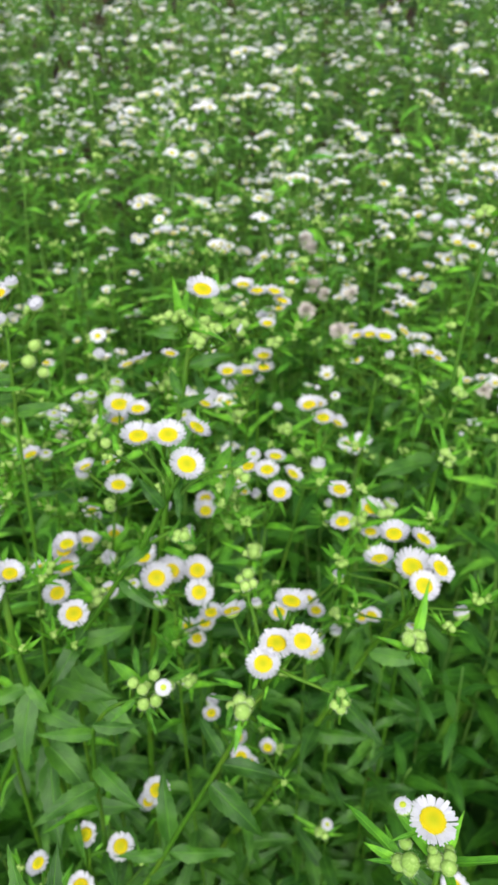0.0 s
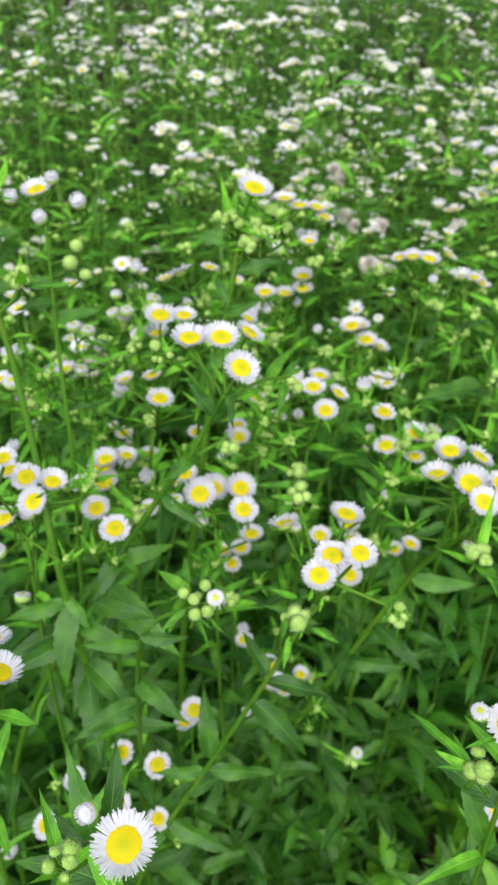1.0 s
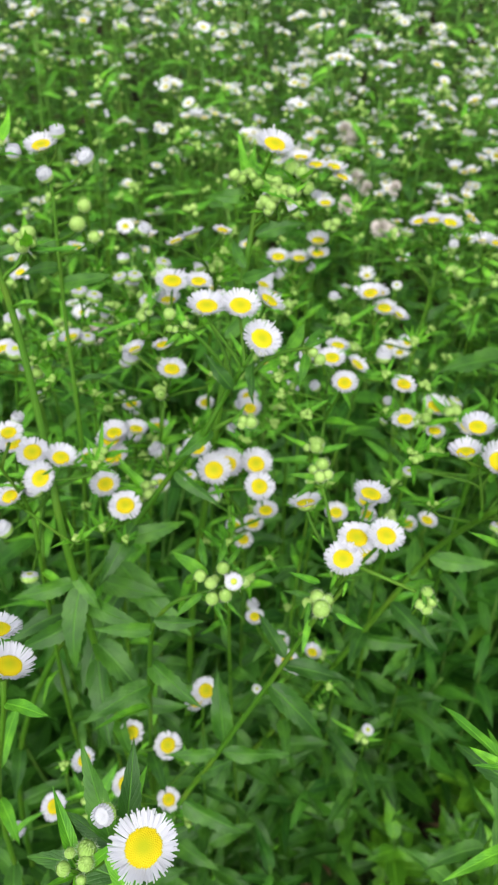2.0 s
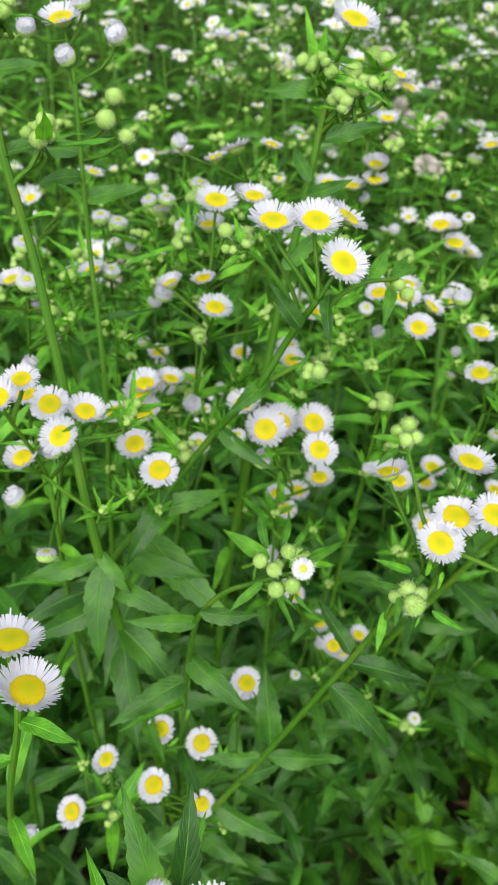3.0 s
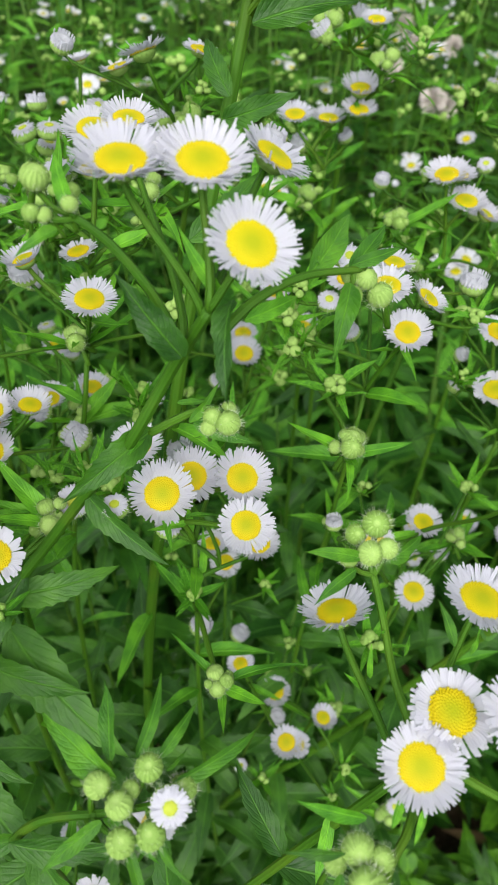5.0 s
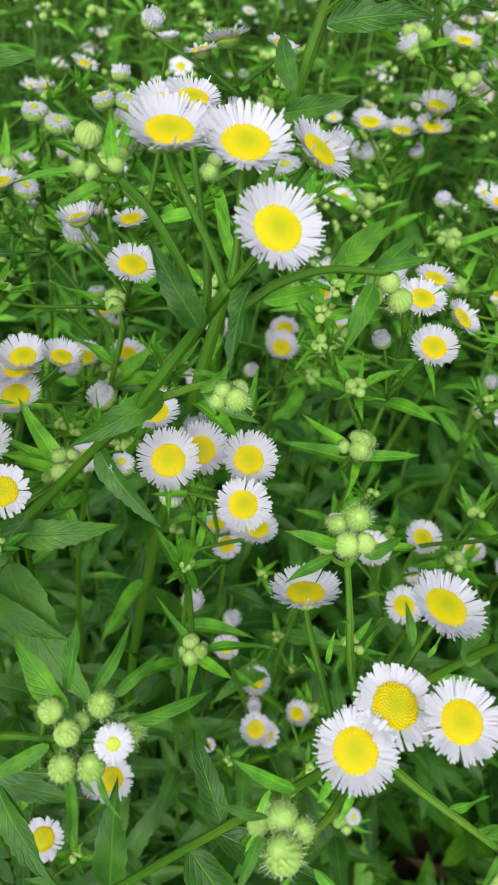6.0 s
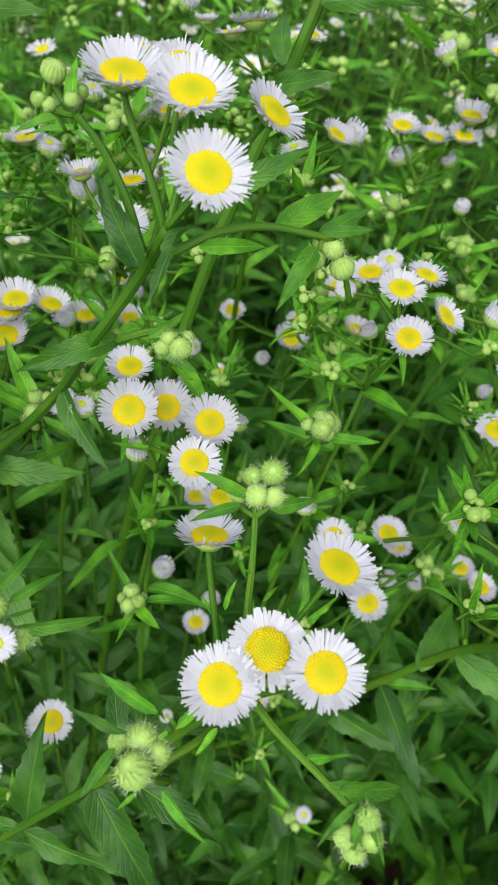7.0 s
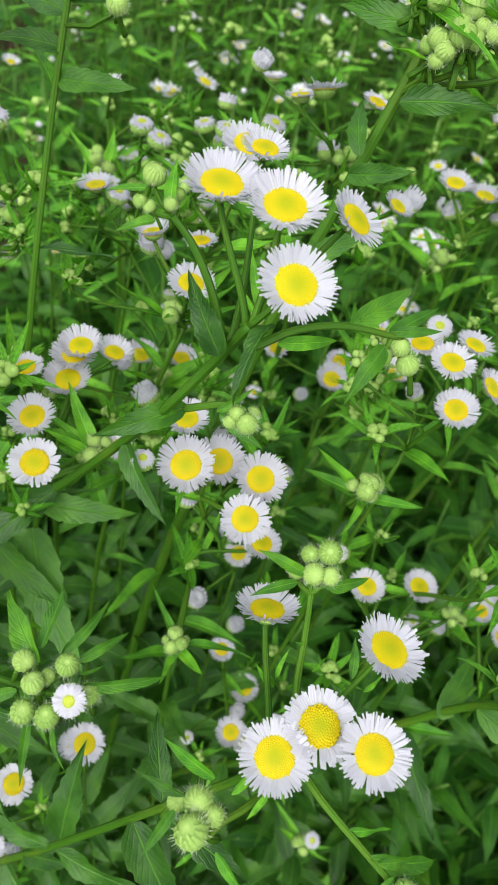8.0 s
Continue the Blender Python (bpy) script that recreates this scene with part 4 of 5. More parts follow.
fleabane(WHITE, 13, [(-0.09, 0.24, -0.01), (-0.09, 0.2366, 0.4066), (-0.0851, 0.2449, 0.5666)],
         [(-0.0901, 0.2741, 0.5966, 0.0150, -0.1, -0.1), (-0.0890, 0.2686, 0.5910, 0.0150, 0, -0.2), (-0.079, 0.278, 0.6001, 0.0116, 0.2, 0.1),
          (-0.0895, 0.2519, 0.590, 0.0143, 0, -0.3), (-0.078, 0.2375, 0.5922, 0.0152, 0.1, -0.3)],
         [(-0.0711, 0.256, 0.5863, 0.0048, 4)], None, [(-0.0868, 0.2429, 0.5459, 0.6, -0.7, -0.1, 0.05), (-0.0871, 0.2424, 0.526, -0.4, -0.8, -0.2, 0.055)], gap=0.026)
fleabane(WHITE, 14, [(-0.14, 0.24, -0.01), (-0.1243, 0.2224, 0.4084), (-0.1143, 0.2261, 0.596)],
         [(-0.1168, 0.2128, 0.6467, 0.0135, 0, -0.25), (-0.1132, 0.2236, 0.6447, 0.0120, 0, -0.1), (-0.0964, 0.2253, 0.6311, 0.0125, 0.3, -0.1), (-0.1108, 0.2341, 0.6252, 0.0140, 0.1, -0.3, 3),
          (-0.1053, 0.2231, 0.6220, 0.0140, -0.2, -0.5), (-0.1186, 0.2209, 0.6132, 0.0120, -0.1, -0.2), (-0.1214, 0.2424, 0.6214, 0.0118, 0, 0)],
         [(-0.1317, 0.2251, 0.6169, 0.005, 4)], None, (), gap=0.026)
fleabane("fleabane with one broad white flower head and pale closed buds", 15,
         [(-0.09, 0.06, -0.01), (-0.0723, 0.0822, 0.4035), (-0.0560, 0.0985, 0.5821), (-0.0545, 0.0985, 0.6120)],
         [(-0.045, 0.092, 0.625, 0.0185, 0, -0.1, 4)],
         [(-0.0628, 0.0896, 0.6188, 0.005, 5), (-0.0461, 0.0829, 0.61, 0.005, 5)], None,
         [(-0.0565, 0.0985, 0.610, -0.20, 0.40, 0.89, 0.030), (-0.0535, 0.0985, 0.606, 0.15, 0.45, 0.87, 0.031), (-0.0560, 0.0980, 0.607, -0.86, 0.45, 0.25, 0.018), (-0.0578, 0.0981, 0.581, -0.9, 0.2, 0.3, 0.03)], gap=0.026,
         single=[(-0.0549, 0.097, 0.6319, 0.0062, 1)])
fleabane(WHITE, 16, [(-0.16, 0.15, -0.01), (-0.1268, 0.1393, 0.4573), (-0.094, 0.1366, 0.6247)],
         [(-0.0882, 0.1336, 0.6553, 0.0142, 0.1, 0.45, 4), (-0.083, 0.125, 0.652, 0.0135, 0.35, 0.25, 2)], [(-0.1006, 0.1338, 0.6361, 0.0045, 4)], None, (), gap=0.026)
fleabane("fleabane with a broad white flower head and pale green buds", 17,
         [(0.078, 0.11, -0.01), (0.0723, 0.1118, 0.4049), (0.0657, 0.1216, 0.6125)],
         [(0.0603, 0.1217, 0.6397, 0.0151, 0.1, -0.1), (0.0514, 0.1239, 0.6442, 0.0060, -0.2, 0)],
         [(0.066, 0.1191, 0.6264, 0.0052, 5), (0.0532, 0.118, 0.6271, 0.005, 4)], None,
         [(0.0674, 0.1204, 0.5944, -0.7, 0.5, 0.1, 0.03), (0.0689, 0.1189, 0.5645, -0.3, 0.3, 0.8, 0.03)], gap=0.026)
fleabane("low fleabane with a single white flower head", 18, [(0.1, 0.15, -0.01), (0.0928, 0.1628, 0.2965), (0.0975, 0.1657, 0.4562)],
         [(0.098, 0.1665, 0.49, 0.0149, 0.2, -0.2)], (), None, (), r=0.0014)
fleabane("low fleabane with a loose group of white flower heads", 19,
         [(-0.09, 0.2, -0.01), (-0.0855, 0.1836, 0.3046), (-0.0806, 0.1811, 0.4352)],
         [(-0.079, 0.191, 0.481, 0.0134, -0.1, -0.2, 3), (-0.062, 0.19, 0.472, 0.0145, 0, -0.3, 3), (-0.0815, 0.176, 0.4591, 0.0152, 0, -0.2, 3),
          (-0.1123, 0.1613, 0.4657, 0.0137, -0.3, -0.4, 3), (-0.1, 0.1782, 0.4782, 0.0127, -0.3, 0), (-0.0606, 0.1713, 0.454, 0.0124, 0.3, -0.1, 3)],
         [(-0.0976, 0.1635, 0.4608, 0.0055, 3)], None, (), r=0.0015, high=0.4)
fleabane("low fleabane with two white flower heads", 20, [(-0.05, 0.23, -0.01), (-0.0504, 0.2143, 0.3033), (-0.0473, 0.2102, 0.4581)],
         [(-0.044, 0.207, 0.495, 0.0146, 0.2, -0.2), (-0.0495, 0.2085, 0.4815, 0.0121, -0.2, 0)], (), None, (), r=0.0013, high=0.42)
fleabane("low fleabane with small white flower heads among leaves", 21, [(0.01, 0.29, -0.01), (-0.0028, 0.2726, 0.2517), (-0.0019, 0.2675, 0.4018)],
         [(-0.0228, 0.2772, 0.456, 0.0119, 0, -0.1), (-0.0075, 0.277, 0.4312, 0.0137, -0.1, -0.2), (-0.0034, 0.2463, 0.4604, 0.0129, 0, -0.2), (0.0117, 0.2631, 0.4428, 0.0114, 0.2, 0),
          (0.0012, 0.2502, 0.4482, 0.0115, 0.3, 0)], (), None, (), r=0.0014, high=0.38)
fleabane("low fleabane with two small white flower heads", 22, [(-0.03, 0.31, -0.01), (-0.0327, 0.2972, 0.3034), (-0.0305, 0.2959, 0.4885)],
         [(-0.0349, 0.2934, 0.5176, 0.0112, 0, 0), (-0.0251, 0.2952, 0.5181, 0.0132, 0, 0), (-0.0301, 0.2918, 0.5084, 0.012, 0, -0.3)], (), None, (), r=0.0014)
fleabane("low fleabane with a small white flower head", 23, [(0.1, 0.35, -0.01), (0.0926, 0.3371, 0.2487), (0.091, 0.335, 0.4271)],
         [(0.0739, 0.3102, 0.5093, 0.0126, 0.2, 0), (0.0769, 0.3577, 0.4522, 0.0130, -0.1, -0.2)], (), None, (), r=0.0014)
fleabane(WHITE, 24, [(0.075, 0.43, -0.01), (0.0747, 0.4368, 0.4494), (0.0861, 0.4565, 0.5873)],
         [(0.088, 0.452, 0.622, 0.0159, 0.1, -0.1), (0.0784, 0.4571, 0.6207, 0.0153, -0.1, 0), (0.0699, 0.4565, 0.6204, 0.0130, -0.3, 0),
          (0.1012, 0.4565, 0.6232, 0.0137, 0.7, 0), (0.0949, 0.4837, 0.6233, 0.0142, 0.4, 0.2)],
         [(0.0941, 0.4412, 0.5985, 0.0060, 5)], None, (), gap=0.026)
fleabane(WHITE, 25, [(-0.06, 0.41, -0.01), (-0.0564, 0.3753, 0.5061), (-0.0496, 0.3747, 0.6171)],
         [(-0.0597, 0.3662, 0.6535, 0.0146, -0.4, 0.4), (-0.0452, 0.3786, 0.6498, 0.0110, 0.2, 0.1), (-0.0688, 0.3727, 0.6461, 0.012, -0.3, 0.2)],
         [(-0.0492, 0.3695, 0.635, 0.0055, 4), (-0.0769, 0.367, 0.6316, 0.0055, 5)], None, (), gap=0.026)
fleabane("tall fleabane with one flower head and single hairy buds", 26,
         [(-0.12, 0.24, -0.01), (-0.1091, 0.2501, 0.4577), (-0.1028, 0.2688, 0.5963), (-0.1056, 0.2885, 0.6541), (-0.1074, 0.3068, 0.6986)],
         [(-0.112, 0.318, 0.7145, 0.0145, -0.1, -0.2)], [], None,
         [(-0.1062, 0.294, 0.666, 0.8, -0.1, 0.2, 0.022), (-0.106, 0.297, 0.672, -0.7, -0.5, 0.3, 0.018), (-0.1068, 0.301, 0.682, 0.9, 0.3, 0.5, 0.020), (-0.1066, 0.300, 0.679, -0.9, 0.2, 0.1, 0.022)], r=0.0019, gap=0.04,
         single=[(-0.1229, 0.3154, 0.712, 0.0068, 1), (-0.1099, 0.3099, 0.7056, 0.0070, 1), (-0.094, 0.3157, 0.7107, 0.0076, 1), (-0.1058, 0.3221, 0.718, 0.0066, 1),
                 (-0.0965, 0.2972, 0.6916, 0.0066), (-0.0941, 0.3024, 0.6969, 0.0058), (-0.0896, 0.294, 0.6878, 0.0050)])
fleabane("tall fleabane stem with knots of green buds", 27,
         [(-0.075, 0.19, -0.01), (-0.082, 0.192, 0.40), (-0.0986, 0.2158, 0.5779), (-0.1075, 0.2405, 0.626), (-0.1145, 0.2574, 0.6657), (-0.1205, 0.2673, 0.6937), (-0.1225, 0.2777, 0.7161)],
         [], [(-0.1194, 0.284, 0.7297, 0.0056, 6), (-0.1076, 0.2661, 0.7031, 0.0054, 6)], None,
         [(-0.1236, 0.2690, 0.6975, -0.6, 0.3, 0.6, 0.03), (-0.1230, 0.2665, 0.692, 0.8, 0.4, 0.2, 0.024), (-0.1235, 0.2760, 0.712, 0.7, -0.2, 0.2, 0.018), (-0.0975, 0.2150, 0.5725, 0.4, -0.4, -0.3, 0.02),
          (-0.0955, 0.2141, 0.5685, -0.15, -0.84, -0.47, 0.038), (-0.0950, 0.2120, 0.560, 0.75, -0.60, 0.10, 0.034), (-0.0930, 0.2069, 0.535, 0.8, -0.56, -0.22, 0.040), (-0.0975, 0.2140, 0.570, -0.86, -0.33, -0.2, 0.032),
          (-0.0950, 0.2100, 0.5500, -0.80, -0.5, -0.2, 0.040), (-0.0925, 0.2050, 0.5250, 0.2, -0.85, -0.3, 0.042), (-0.0890, 0.2000, 0.4950, 0.85, -0.2, 0.1, 0.040)], r=0.0029, gap=0.07, low=0.3)
fleabane(WHITE, 28, [(-0.11, 0.3, -0.01), (-0.1005, 0.2712, 0.4077), (-0.0898, 0.2596, 0.5584)],
         [(-0.0886, 0.2751, 0.5998, 0.0137, 0, -0.1), (-0.0983, 0.2615, 0.5967, 0.0114, -0.1, -0.1)], (), None, (), gap=0.026)
fleabane("tall fleabane with thick green stem and bud knots", 30,
         [(0.1, 0.34, -0.01), (0.1058, 0.3526, 0.4464), (0.114, 0.3689, 0.5955), (0.1226, 0.3936, 0.664), (0.134, 0.4098, 0.7163)],
         [(0.1361, 0.416, 0.7342, 0.014, 0.2, 0), (0.145, 0.4119, 0.7286, 0.013, 0.3, 0)],
         [(0.1063, 0.3267, 0.6192, 0.0055, 5), (0.1273, 0.4056, 0.7246, 0.0055, 5), (0.1186, 0.3655, 0.635, 0.005, 4)], None,
         [(0.1109, 0.3637, 0.5856, -0.8, -0.4, 0.2, 0.045), (0.1162, 0.3742, 0.6153, -0.3, -0.3, 0.7, 0.04)], r=0.0024, gap=0.035)
fleabane("small fleabane with a pale half-opened flower", 31, [(0.06, 0.27, -0.01), (0.0519, 0.2564, 0.2496), (0.0503, 0.2504, 0.3538)],
         [(0.0504, 0.2492, 0.3796, 0.0085, 0.2, -0.2)], [(0.0474, 0.2479, 0.3748, 0.005, 5)], None, (), r=0.0013, low=0.03, high=0.34, gap=0.018)


fleabane("fleabane with open white heads on long thin stalks", 32, [(0.035, 0.30, -0.01), (0.034, 0.297, 0.3), (0.034, 0.293, 0.485)],
         [(0.0175, 0.2783, 0.548, 0.0125, 0, -0.2), (0.0332, 0.2882, 0.5469, 0.0125, 0.1, -0.1), (0.0409, 0.3179, 0.504, 0.0125, 0.1, 0), (0.0369, 0.2846, 0.5097, 0.0150, 0, -0.3),
          (0.0458, 0.2645, 0.5930, 0.0062, 0.2, 0)],
         [(0.050, 0.300, 0.525, 0.0045, 4)], None, (), r=0.0015, gap=0.026)
fleabane("fleabane with pale white heads deep among leaves", 33, [(-0.105, 0.33, -0.01), (-0.102, 0.325, 0.3), (-0.098, 0.320, 0.50)],
         [(-0.0874, 0.3091, 0.5696, 0.0130, 0, 0), (-0.0775, 0.3223, 0.563, 0.0125, 0.1, 0), (-0.1346, 0.3587, 0.5944, 0.0140, -0.1, 0.1), (-0.0978, 0.3511, 0.5543, 0.0120, 0, 0)],
         [(-0.0785, 0.3083, 0.5672, 0.0048, 4)], None, (), r=0.0015, gap=0.026)
fleabane("fleabane with small half-closed white heads and many buds", 51, [(-0.12, 0.42, -0.01), (-0.1075, 0.378, 0.4096), (-0.0975, 0.3697, 0.5831)],
         [(-0.085, 0.388, 0.6413, 0.0100, -0.2, 0.2), (-0.0907, 0.3667, 0.6304, 0.0088, 0.1, 0.1), (-0.0986, 0.3651, 0.6299, 0.0086, -0.3, 0), (-0.0782, 0.3301, 0.6373, 0.0090, 0, -0.2),
          (-0.095, 0.3764, 0.6198, 0.0090, 0.2, 0.2), (-0.0759, 0.3728, 0.6346, 0.0094, 0.3, 0)],
         [(-0.1025, 0.357, 0.618, 0.005, 4), (-0.0827, 0.357, 0.6248, 0.005, 5)], None, (), r=0.0015)
fleabane("fleabane with small half-closed white heads and many buds", 52, [(-0.15, 0.39, -0.01), (-0.1317, 0.3572, 0.4107), (-0.117, 0.351, 0.574)],
         [(-0.1192, 0.3585, 0.625, 0.0092, 0, 0), (-0.1114, 0.3582, 0.6226, 0.0094, 0.2, 0.1), (-0.1178, 0.3276, 0.6156, 0.0130, -0.2, 0), (-0.1099, 0.3292, 0.6161, 0.0090, 0.2, 0.1)],
         [(-0.126, 0.3437, 0.6143, 0.005, 4)], None, (), r=0.0015)
fleabane("fleabane with half-closed white heads beside round buds", 53, [(-0.16, 0.31, -0.01), (-0.1482, 0.2886, 0.4108), (-0.1381, 0.2919, 0.5994)],
         [(-0.1336, 0.3008, 0.645, 0.0094, 0, 0), (-0.1375, 0.2908, 0.6341, 0.0120, -0.2, 0), (-0.1305, 0.2878, 0.6367, 0.0092, 0.2, -0.1), (-0.1464, 0.2862, 0.6276, 0.0125, -0.3, -0.2)],
         [(-0.1269, 0.2924, 0.6206, 0.005, 4)], None, (), r=0.0015)
fleabane(WHITE, 54, [(0.13, 0.49, -0.01), (0.1196, 0.4675, 0.3974), (0.1196, 0.4621, 0.5665)],
         [(0.1116, 0.4566, 0.6079, 0.0130, -0.1, 0), (0.121, 0.4595, 0.6058, 0.0135, 0, 0), (0.1271, 0.4587, 0.602, 0.0125, 0.2, 0), (0.1168, 0.4662, 0.6034, 0.0120, 0, 0.2)],
         [(0.124, 0.4535, 0.5861, 0.005, 4)], None, (), r=0.0015, fine=False)
fleabane(WHITE, 55, [(0.17, 0.74, -0.01), (0.1602, 0.7153, 0.3495), (0.1579, 0.7061, 0.519)],
         [(0.1433, 0.703, 0.5563, 0.0150, -0.1, 0), (0.1602, 0.7028, 0.5538, 0.0155, 0, 0), (0.1681, 0.71, 0.5626, 0.0140, 0.2, 0), (0.1532, 0.7034, 0.552, 0.0130, 0, 0)],
         [(0.1551, 0.6916, 0.5289, 0.0055, 4)], None, (), r=0.0015, fine=False)
fleabane(WHITE, 56, [(0.21, 0.71, -0.01), (0.1937, 0.6917, 0.3981), (0.1883, 0.6838, 0.5678)],
         [(0.1846, 0.6782, 0.5988, 0.0170, 0, -0.3), (0.1985, 0.6769, 0.5964, 0.0160, 0.1, -0.2), (0.1787, 0.6859, 0.611, 0.0160, -0.1, 0), (0.1926, 0.6874, 0.6116, 0.0160, 0.1, 0),
          (0.1685, 0.7124, 0.6075, 0.0150, -0.2, 0), (0.1555, 0.7264, 0.608, 0.0150, -0.3, 0)],
         [(0.1756, 0.6737, 0.5781, 0.0055, 4)], None, (), r=0.0017, fine=False)
fleabane(WHITE, 57, [(-0.09, 0.85, -0.01), (-0.0998, 0.8123, 0.3567), (-0.102, 0.8014, 0.5292)],
         [(-0.1037, 0.7998, 0.5651, 0.0170, 0, 0), (-0.0848, 0.8025, 0.5666, 0.0140, 0.2, 0), (-0.1136, 0.7984, 0.5644, 0.0150, -0.1, 0), (-0.0958, 0.8011, 0.5629, 0.0150, 0, 0)],
         [(-0.1038, 0.787, 0.5421, 0.0055, 4)], None, (), r=0.0017, fine=False)
fleabane(WHITE, 58, [(0.02, 0.65, -0.01), (0.0157, 0.6262, 0.4028), (0.0191, 0.6185, 0.5623)],
         [(0.0056, 0.6166, 0.6106, 0.0120, 0, 0), (0.0291, 0.581, 0.6033, 0.0120, 0.2, 0), (0.0192, 0.606, 0.5672, 0.0145, 0, -0.1)],
         [(0.0094, 0.6087, 0.5875, 0.0055, 4), (0.0273, 0.6094, 0.582, 0.0055, 4)], None, (), r=0.0017, fine=False)


# ---- heads gone to seed ----
def seed_head(rng, count):
    """A pale fluffy ball of fine bristles, one unit across."""
    shape = Shape()
    lathe(shape, [(0.05, -0.22), (0.14, -0.12), (0.12, 0.0), (0.04, 0.05)], 8, 1)
    for i in range(count):
        n = Vector((rng.gauss(0, 1), rng.gauss(0, 1), rng.gauss(0.5, 0.8))).normalized()
        side = n.orthogonal().normalized() * 0.009
        r = rng.uniform(0.35, 0.52)
        shape.add([n * 0.08 - side, n * 0.08 + side, n * r + side * 1.6, n * r - side * 1.6], [(0, 1, 2, 3)], 0, [(0, 0), (1, 0), (1, 1), (0, 1)])
    return shape


SEEDS = seed_head(random.Random(2), 280).mesh("seed_head", [FADED, BUD])


def faded_plant(seed, stem, balls):
    plant = fleabane("fading fleabane with pale fluffy seed heads", seed, stem, [], [], None, (), r=0.0017, gap=0.028, fine=False)
    rng = random.Random(seed)
    lines = [spline(stem, 8)]
    for x, y, z, d in balls:
        side_stalk(plant, rng, lines, (x, y, z), (0, 0, 1), 0.0007, 0.0005, 5, 0.2, d)
        part("seed_head", SEEDS, plant, Matrix.Translation(Vector((x, y, z)) - plant.location) @ facing((0.1, -0.1, 1), rng.uniform(0, 6)) @ Matrix.Scale(d, 4), "pale fluffy seed head")


faded_plant(41, [(0.07, 0.76, -0.01), (0.0632, 0.7276, 0.3018), (0.0603, 0.7161, 0.4919)], [(0.0548, 0.7097, 0.5419, 0.018), (0.0478, 0.6927, 0.5221, 0.020), (0.0665, 0.7216, 0.5267, 0.016)])
faded_plant(42, [(0.1, 0.73, -0.01), (0.0922, 0.709, 0.3011), (0.0889, 0.7025, 0.4611)], [(0.0814, 0.6891, 0.5011, 0.021), (0.0933, 0.6944, 0.4958, 0.017), (0.0961, 0.7363, 0.521, 0.016)])
faded_plant(43, [(0.06, 0.88, -0.01), (0.0524, 0.8442, 0.3026), (0.0514, 0.8318, 0.503)], [(0.0517, 0.8294, 0.5428, 0.021), (0.0586, 0.8325, 0.5327, 0.016)])
faded_plant(44, [(0.22, 0.61, -0.01), (0.2094, 0.5925, 0.2466), (0.207, 0.5913, 0.4536)], [(0.2067, 0.5894, 0.4934, 0.018)])
faded_plant(45, [(-0.145, 0.54, -0.01), (-0.1502, 0.506, 0.2591), (-0.149, 0.4897, 0.4732)], [(-0.1511, 0.482, 0.5131, 0.018), (-0.1445, 0.4957, 0.5129, 0.015)])


# ---- plants further back, a few kinds copied ----
def meadow_plant(seed, tall, heads, knots):
    """A fleabane with a loose flat top of heads, standing at the origin."""
    rng = random.Random(seed)
    lean = Vector((rng.uniform(-0.06, 0.06), rng.uniform(-0.06, 0.06), 0))
    top = lean + Vector((0, 0, tall))
    flowers, buds = [], []
    for i in range(heads):
        a, q = i * 2.4 + rng.uniform(-0.5, 0.5), 0.012 + 0.050 * math.sqrt(i / heads)
        flowers.append((top.x + q * math.cos(a), top.y + q * math.sin(a), tall + 0.035 + rng.uniform(-0.022, 0.015) - 0.35 * q,
                        rng.uniform(0.0115, 0.0150), rng.gauss(0.25 * math.cos(a), 0.2), rng.gauss(0.25 * math.sin(a) - 0.05, 0.2)))
    for i in range(knots):
        a, q = i * 2.4 + 1.0, rng.uniform(0.015, 0.05)
        buds.append((top.x + q * math.cos(a), top.y + q * math.sin(a), tall + rng.uniform(-0.03, 0.03), rng.uniform(0.0045, 0.0060), 4))
    return fleabane(WHITE, seed + 50, [(0, 0, -0.01), lean * 0.3 + Vector((0.01, 0, 0.45 * tall)), lean * 0.8 + Vector((0, 0.008, 0.8 * tall)), top],
                    flowers, buds, None, (), r=0.0018, gap=0.030, fine=False)


def shoot(seed, tall, gap):
    """A leafy shoot without flowers, standing at the origin."""
    rng = random.Random(seed)
    plant = tagged(new("leafy_shoot"), "leafy green fleabane shoot without flowers", "plant", "leafy shoots under the flowers")
    line = spline([(0, 0, -0.01), (rng.uniform(-0.02, 0.02), rng.uniform(-0.02, 0.02), tall * 0.5), (rng.uniform(-0.04, 0.04), rng.uniform(-0.04, 0.04), tall)], 8)
    stalk(plant, "stem", line, 0.0017, 0.0009, 6)
    done, turn = 0.0, rng.uniform(0, 6)
    for i in range(1, len(line)):
        done += (line[i] - line[i - 1]).length
        while done > gap:
            done -= gap
            turn += 2.4 + rng.uniform(-0.3, 0.3)
            s = line[i].z / tall
            leaf_at(plant, rng, BROAD, line[i], (math.cos(turn), math.sin(turn), rng.uniform(0.1, 0.5 + 0.6 * s)), (0.075 - 0.035 * s) * rng.uniform(0.75, 1.15))
    for i in range(4):
        a = turn + i * 1.6
        leaf_at(plant, rng, BRACT, line[-1], (math.cos(a), math.sin(a), 1.2), rng.uniform(0.016, 0.028))
    return plant


def spots(seed, x0, x1, y0, y1, pitch, inside):
    """Places on a shaken grid."""
    rng = random.Random(seed)
    y, row, out = y0, 0, []
    while y < y1:
        x = x0 + (row % 2) * pitch * 0.5
        while x < x1:
            q = (x + rng.uniform(-0.42, 0.42) * pitch, y + rng.uniform(-0.42, 0.42) * pitch)
            if inside(*q):
                out.append(q)
            x += pitch
        y += pitch * 0.87
        row += 1
    return out


